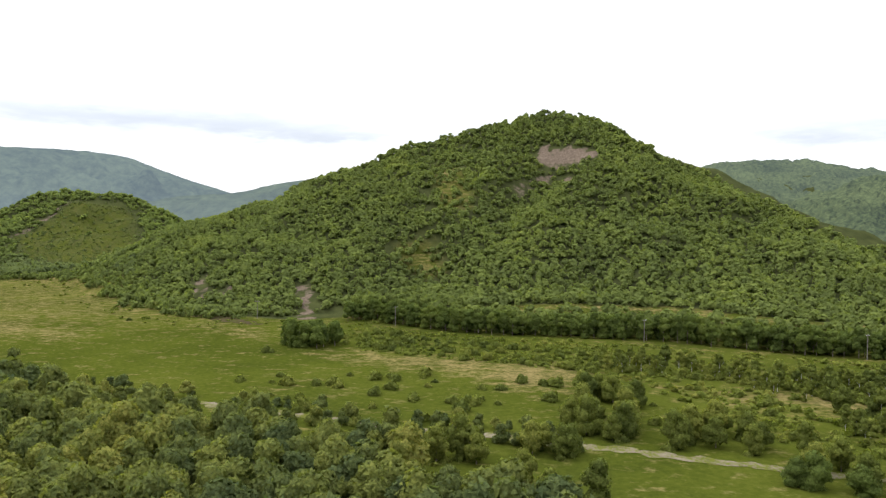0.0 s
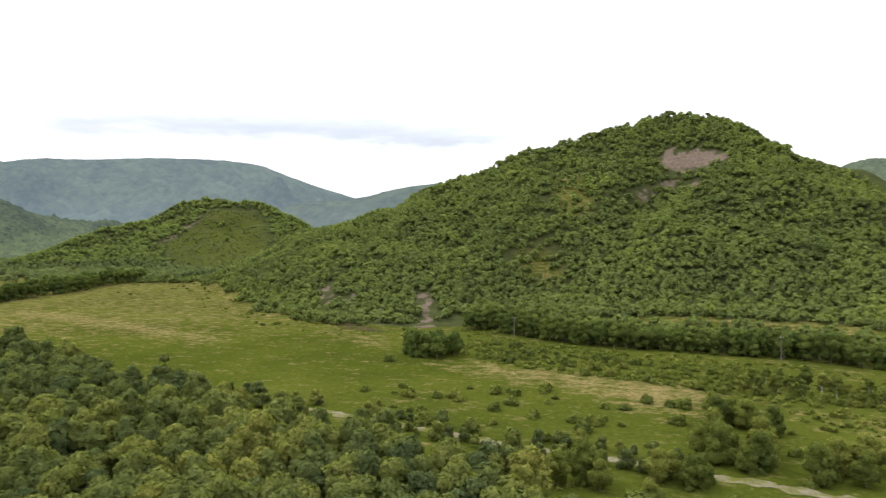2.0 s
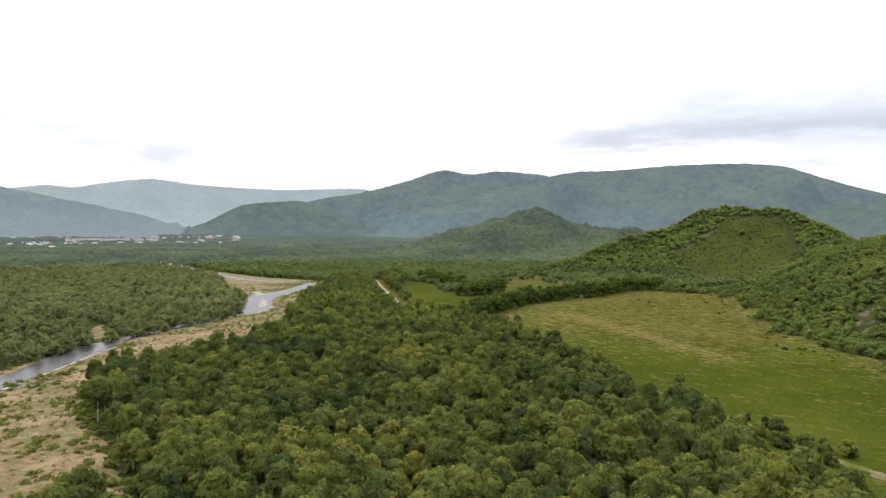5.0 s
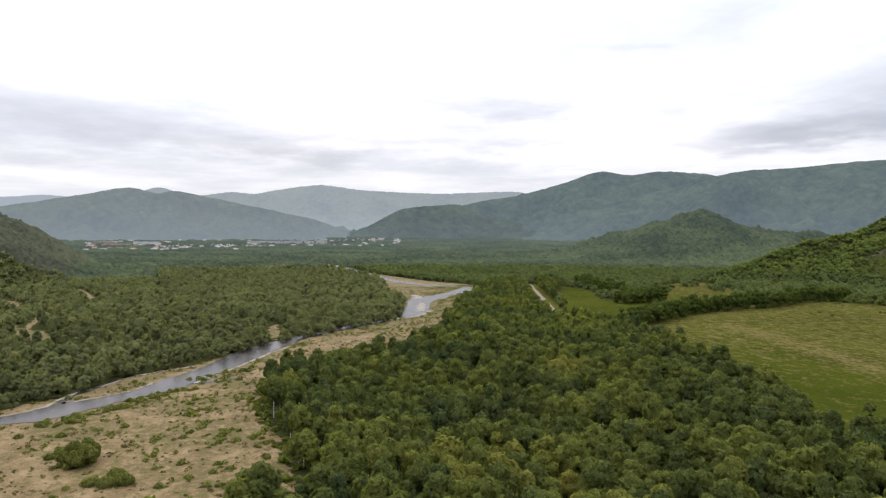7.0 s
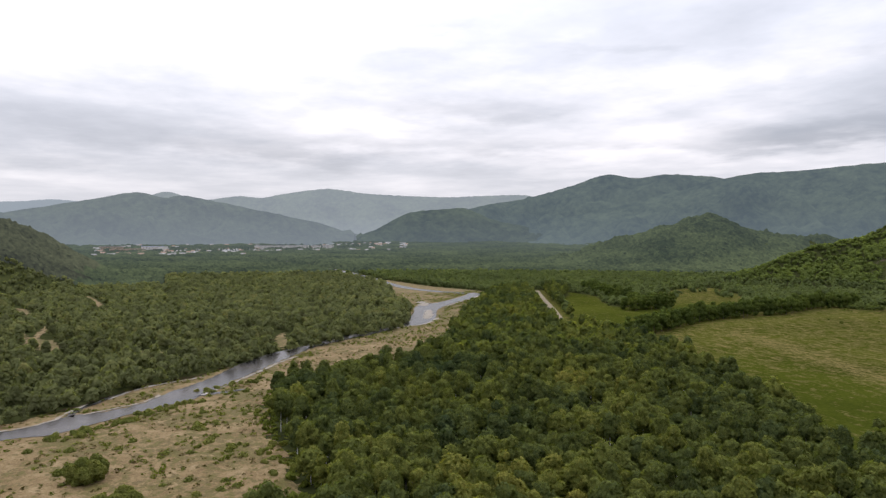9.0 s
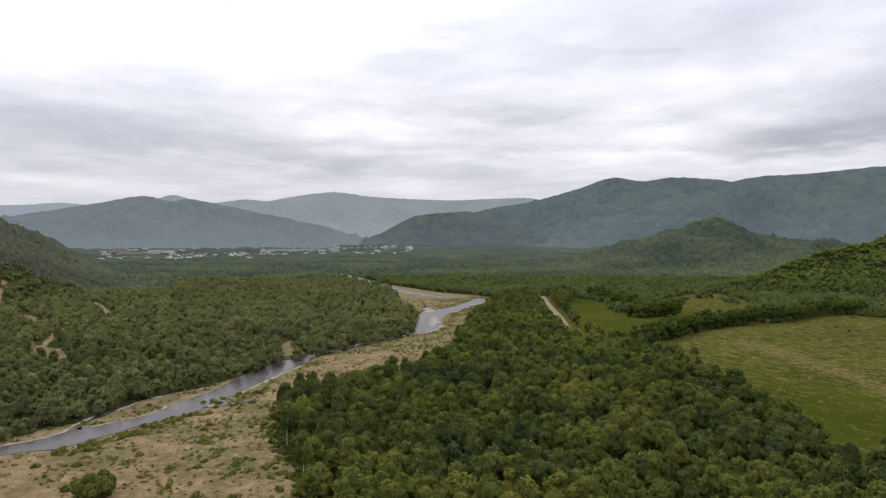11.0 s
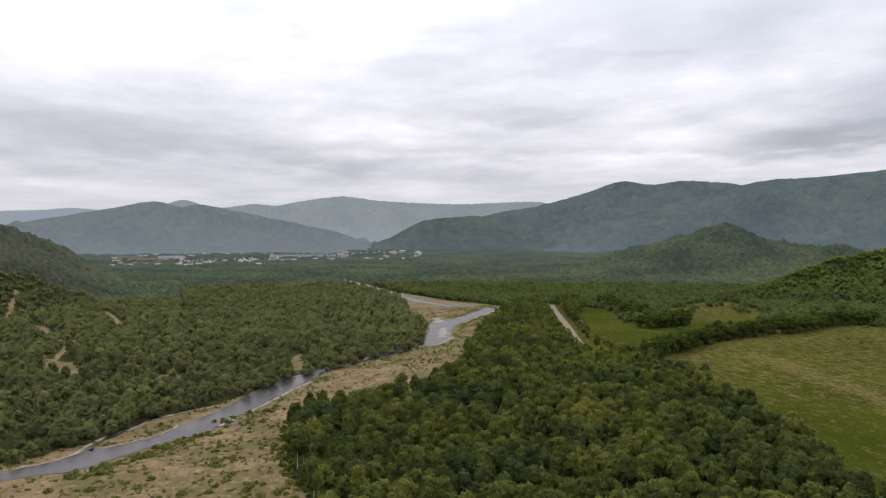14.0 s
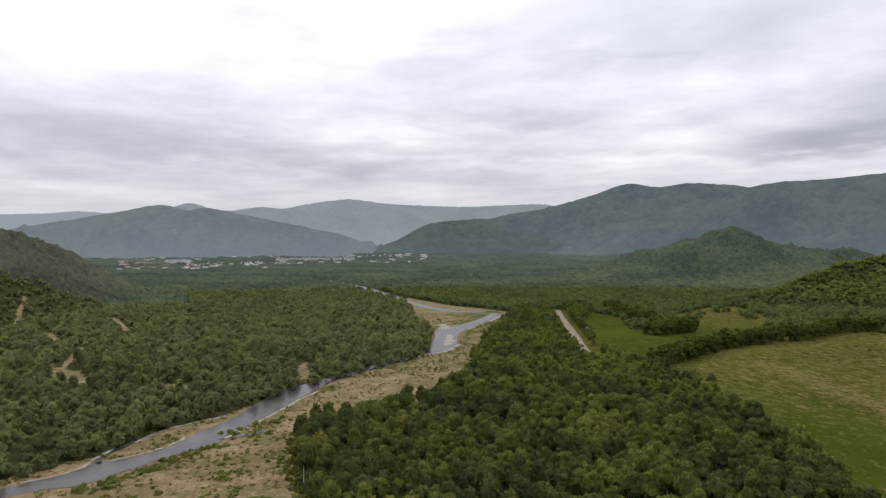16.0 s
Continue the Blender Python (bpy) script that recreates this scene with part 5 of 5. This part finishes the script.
pole = tagged(new("utility_pole"), "tall weathered wooden power pole with a crossarm", "utility pole", "power poles")
v, f = tube([(0, 0, -0.5), (0, 0, 9.4)], [0.16, 0.10], 8)
part("post", mesh_from("post", v, f, [pole_wood]), pole)
bm_part("crossarm", box(2.0, 0.14, 0.16, 8.7, bevel=0.02), pole_wood, pole)
for k in (-0.85, 0.0, 0.85):
    v, f = tube([(k, 0, 8.86), (k, 0, 8.95), (k, 0, 9.08)], [0.05, 0.08, 0.03], 8)
    part("insulator", mesh_from("insulator", v, f, [ceramic]), pole)
for px, py in ((-21, 322), (83, 279), (154, 247), (-92, 346), (230, 214)):
    copy_thing(pole, pose(px, py, float(land(px, py)), 0, 0, 25))
drop(pole)

car_paint, glass, rubber = plain("dark_red_car_paint", (0.16, 0.03, 0.025), 0.3, 0.1), plain("dark_glass", (0.02, 0.022, 0.025), 0.08, 0.1), plain("tyre_rubber", (0.02, 0.02, 0.02), 0.9)
car = tagged(new("car"), "small dark red car on the pale dirt road", "car")
bm_part("body", box(1.75, 4.2, 0.75, 0.3, bevel=0.15), car_paint, car)
bm_part("cabin", box(1.5, 2.2, 0.6, 1.0, bevel=0.18), glass, car)
for wx in (-0.8, 0.8):
    for wy in (-1.3, 1.3):
        bm = bmesh.new()
        bmesh.ops.create_cone(bm, cap_ends=True, segments=16, radius1=0.32, radius2=0.32, depth=0.2, matrix=pose(wx, wy, 0.32, 0, 90, 0))
        bm_part("wheel", bm, rubber, car)
car.matrix_world = pose(-420, 300.5, float(land(-420, 300.5)) + 0.32, 0, 0, 58)

white_wall, tan_wall, grey_roof, blue_roof, brown_roof = (plain("white_rendered_wall", (0.50, 0.49, 0.47), 0.9, 0.12, 0.3), plain("tan_wall", (0.30, 0.25, 0.2), 0.9, 0.2, 0.3),
                                                          plain("grey_sheet_roof", (0.24, 0.24, 0.245), 0.6, 0.2, 0.3), plain("blue_sheet_roof", (0.10, 0.16, 0.36), 0.5, 0.15, 0.3),
                                                          plain("brown_roof", (0.26, 0.19, 0.15), 0.8, 0.25, 0.3))
pane_mat = plain("dark_window_pane", (0.05, 0.06, 0.07), 0.15)


def flat_block(name, sx, sy, sz, wall, roof, label, group, at, turn, windows=True):
    """A flat-roofed block with rows of windows on its long fronts."""
    ob = tagged(new(name), label, "building", group)
    bm_part("wall", box(sx, sy, sz + 2.0, -2.0), wall, ob)
    bm_part("roof", box(sx + 0.6, sy + 0.6, 0.5, sz, bevel=0.08), roof, ob)
    if windows:
        pane = None
        for level in range(int(sz // 3)):
            for k in range(int(sx // 4)):
                for side in (-1, 1):
                    if pane is None:
                        pane = bm_part("window", box(1.6, 0.1, 1.5), pane_mat, ob)
                        q = pane
                    else:
                        q = part("window", pane.data, ob)
                    q.location = (-sx / 2 + 2 + 4 * k, side * (sy / 2 + 0.02), 1.0 + 3 * level)
    ob.matrix_world = pose(*at, 0, 0, turn)
    return ob


def cottage(name, sx, sy, sz, rise, wall, roof, label, group, at, turn):
    """A small house with a pitched roof."""
    ob = tagged(new(name), label, "house", group)
    bm_part("wall", box(sx, sy, sz + 2.0, -2.0), wall, ob)
    bm = bmesh.new()
    a, b = sx / 2 + 0.4, sy / 2 + 0.4
    v = [bm.verts.new(p) for p in ((-a, -b, sz), (a, -b, sz), (a, b, sz), (-a, b, sz), (-a, 0, sz + rise), (a, 0, sz + rise))]
    for q in ((0, 1, 5, 4), (2, 3, 4, 5), (0, 4, 3), (1, 2, 5), (3, 2, 1, 0)):
        bm.faces.new([v[k] for k in q])
    bm_part("roof", bm, roof, ob)
    ob.matrix_world = pose(*at, 0, 0, turn)
    return ob


def town_at(px, py):
    return (px, py, float(land(px, py)))


for px, py, w in ((-2159, 428, 46), (-2152, 462, 30), (-2147, 490, 34), (-2139, 522, 40), (-2131, 552, 30), (-2122, 590, 26), (-2115, 625, 34)):
    flat_block("apartment_building", w, 13, 12, white_wall, grey_roof, "white four-storey apartment block at the edge of town", "apartment blocks", town_at(px, py), 75)
for px, py, w, d, h, wall, roof, label in ((-2100, 45, 80, 24, 8, tan_wall, brown_roof, "long tan works hall with a brown roof"), (-2120, 115, 60, 18, 14, white_wall, blue_roof, "white works hall with a bright blue roof"),
                                           (-2095, 140, 26, 18, 14, white_wall, grey_roof, "white tower block beside the works"), (-2080, 86, 40, 16, 6, white_wall, grey_roof, "low white shed with a grey roof"),
                                           (-2180, 10, 60, 20, 12, tan_wall, grey_roof, "tan works building with a grey roof"), (-1699, -63, 22, 14, 5, white_wall, grey_roof, "white farm shed by the hill's foot"),
                                           (-1720, -70, 30, 12, 6, tan_wall, brown_roof, "tan barn by the hill's foot")):
    flat_block("works_building" if w > 35 else "shed", w, d, h, wall, roof, label, "town buildings", town_at(px, py), 85, windows=w > 50)
r = np.random.default_rng(19)
for k in range(168):
    if k < 34:
        px, py = r.uniform(-2060, -1960), r.uniform(170, 420)
    elif k >= 80:
        far, way_off = (r.uniform(1680, 1960), radians(r.uniform(79, 91))) if k < 98 else (r.uniform(1950, 2550), radians(r.uniform(67, 91)))
        px, py = -far * math.sin(way_off), far * math.cos(way_off)
    elif k < 62:
        px, py = r.uniform(-2400, -2250), r.uniform(640, 930)
    else:
        px, py = r.uniform(-2200, -1900), r.uniform(-20, 700)
    cottage("house", r.uniform(8, 15), r.uniform(7, 10), r.uniform(3, 5) + (2 if k >= 80 else 0), r.uniform(1.8, 3), (white_wall, tan_wall)[k % 3 == 0], (grey_roof, brown_roof, grey_roof)[k % 3],
            ("tan cottage with a grey pitched roof among trees", "white cottage with a brown pitched roof among trees", "white cottage with a grey pitched roof among trees")[k % 3], "cottages of the town",
            town_at(px, py), r.uniform(60, 110))
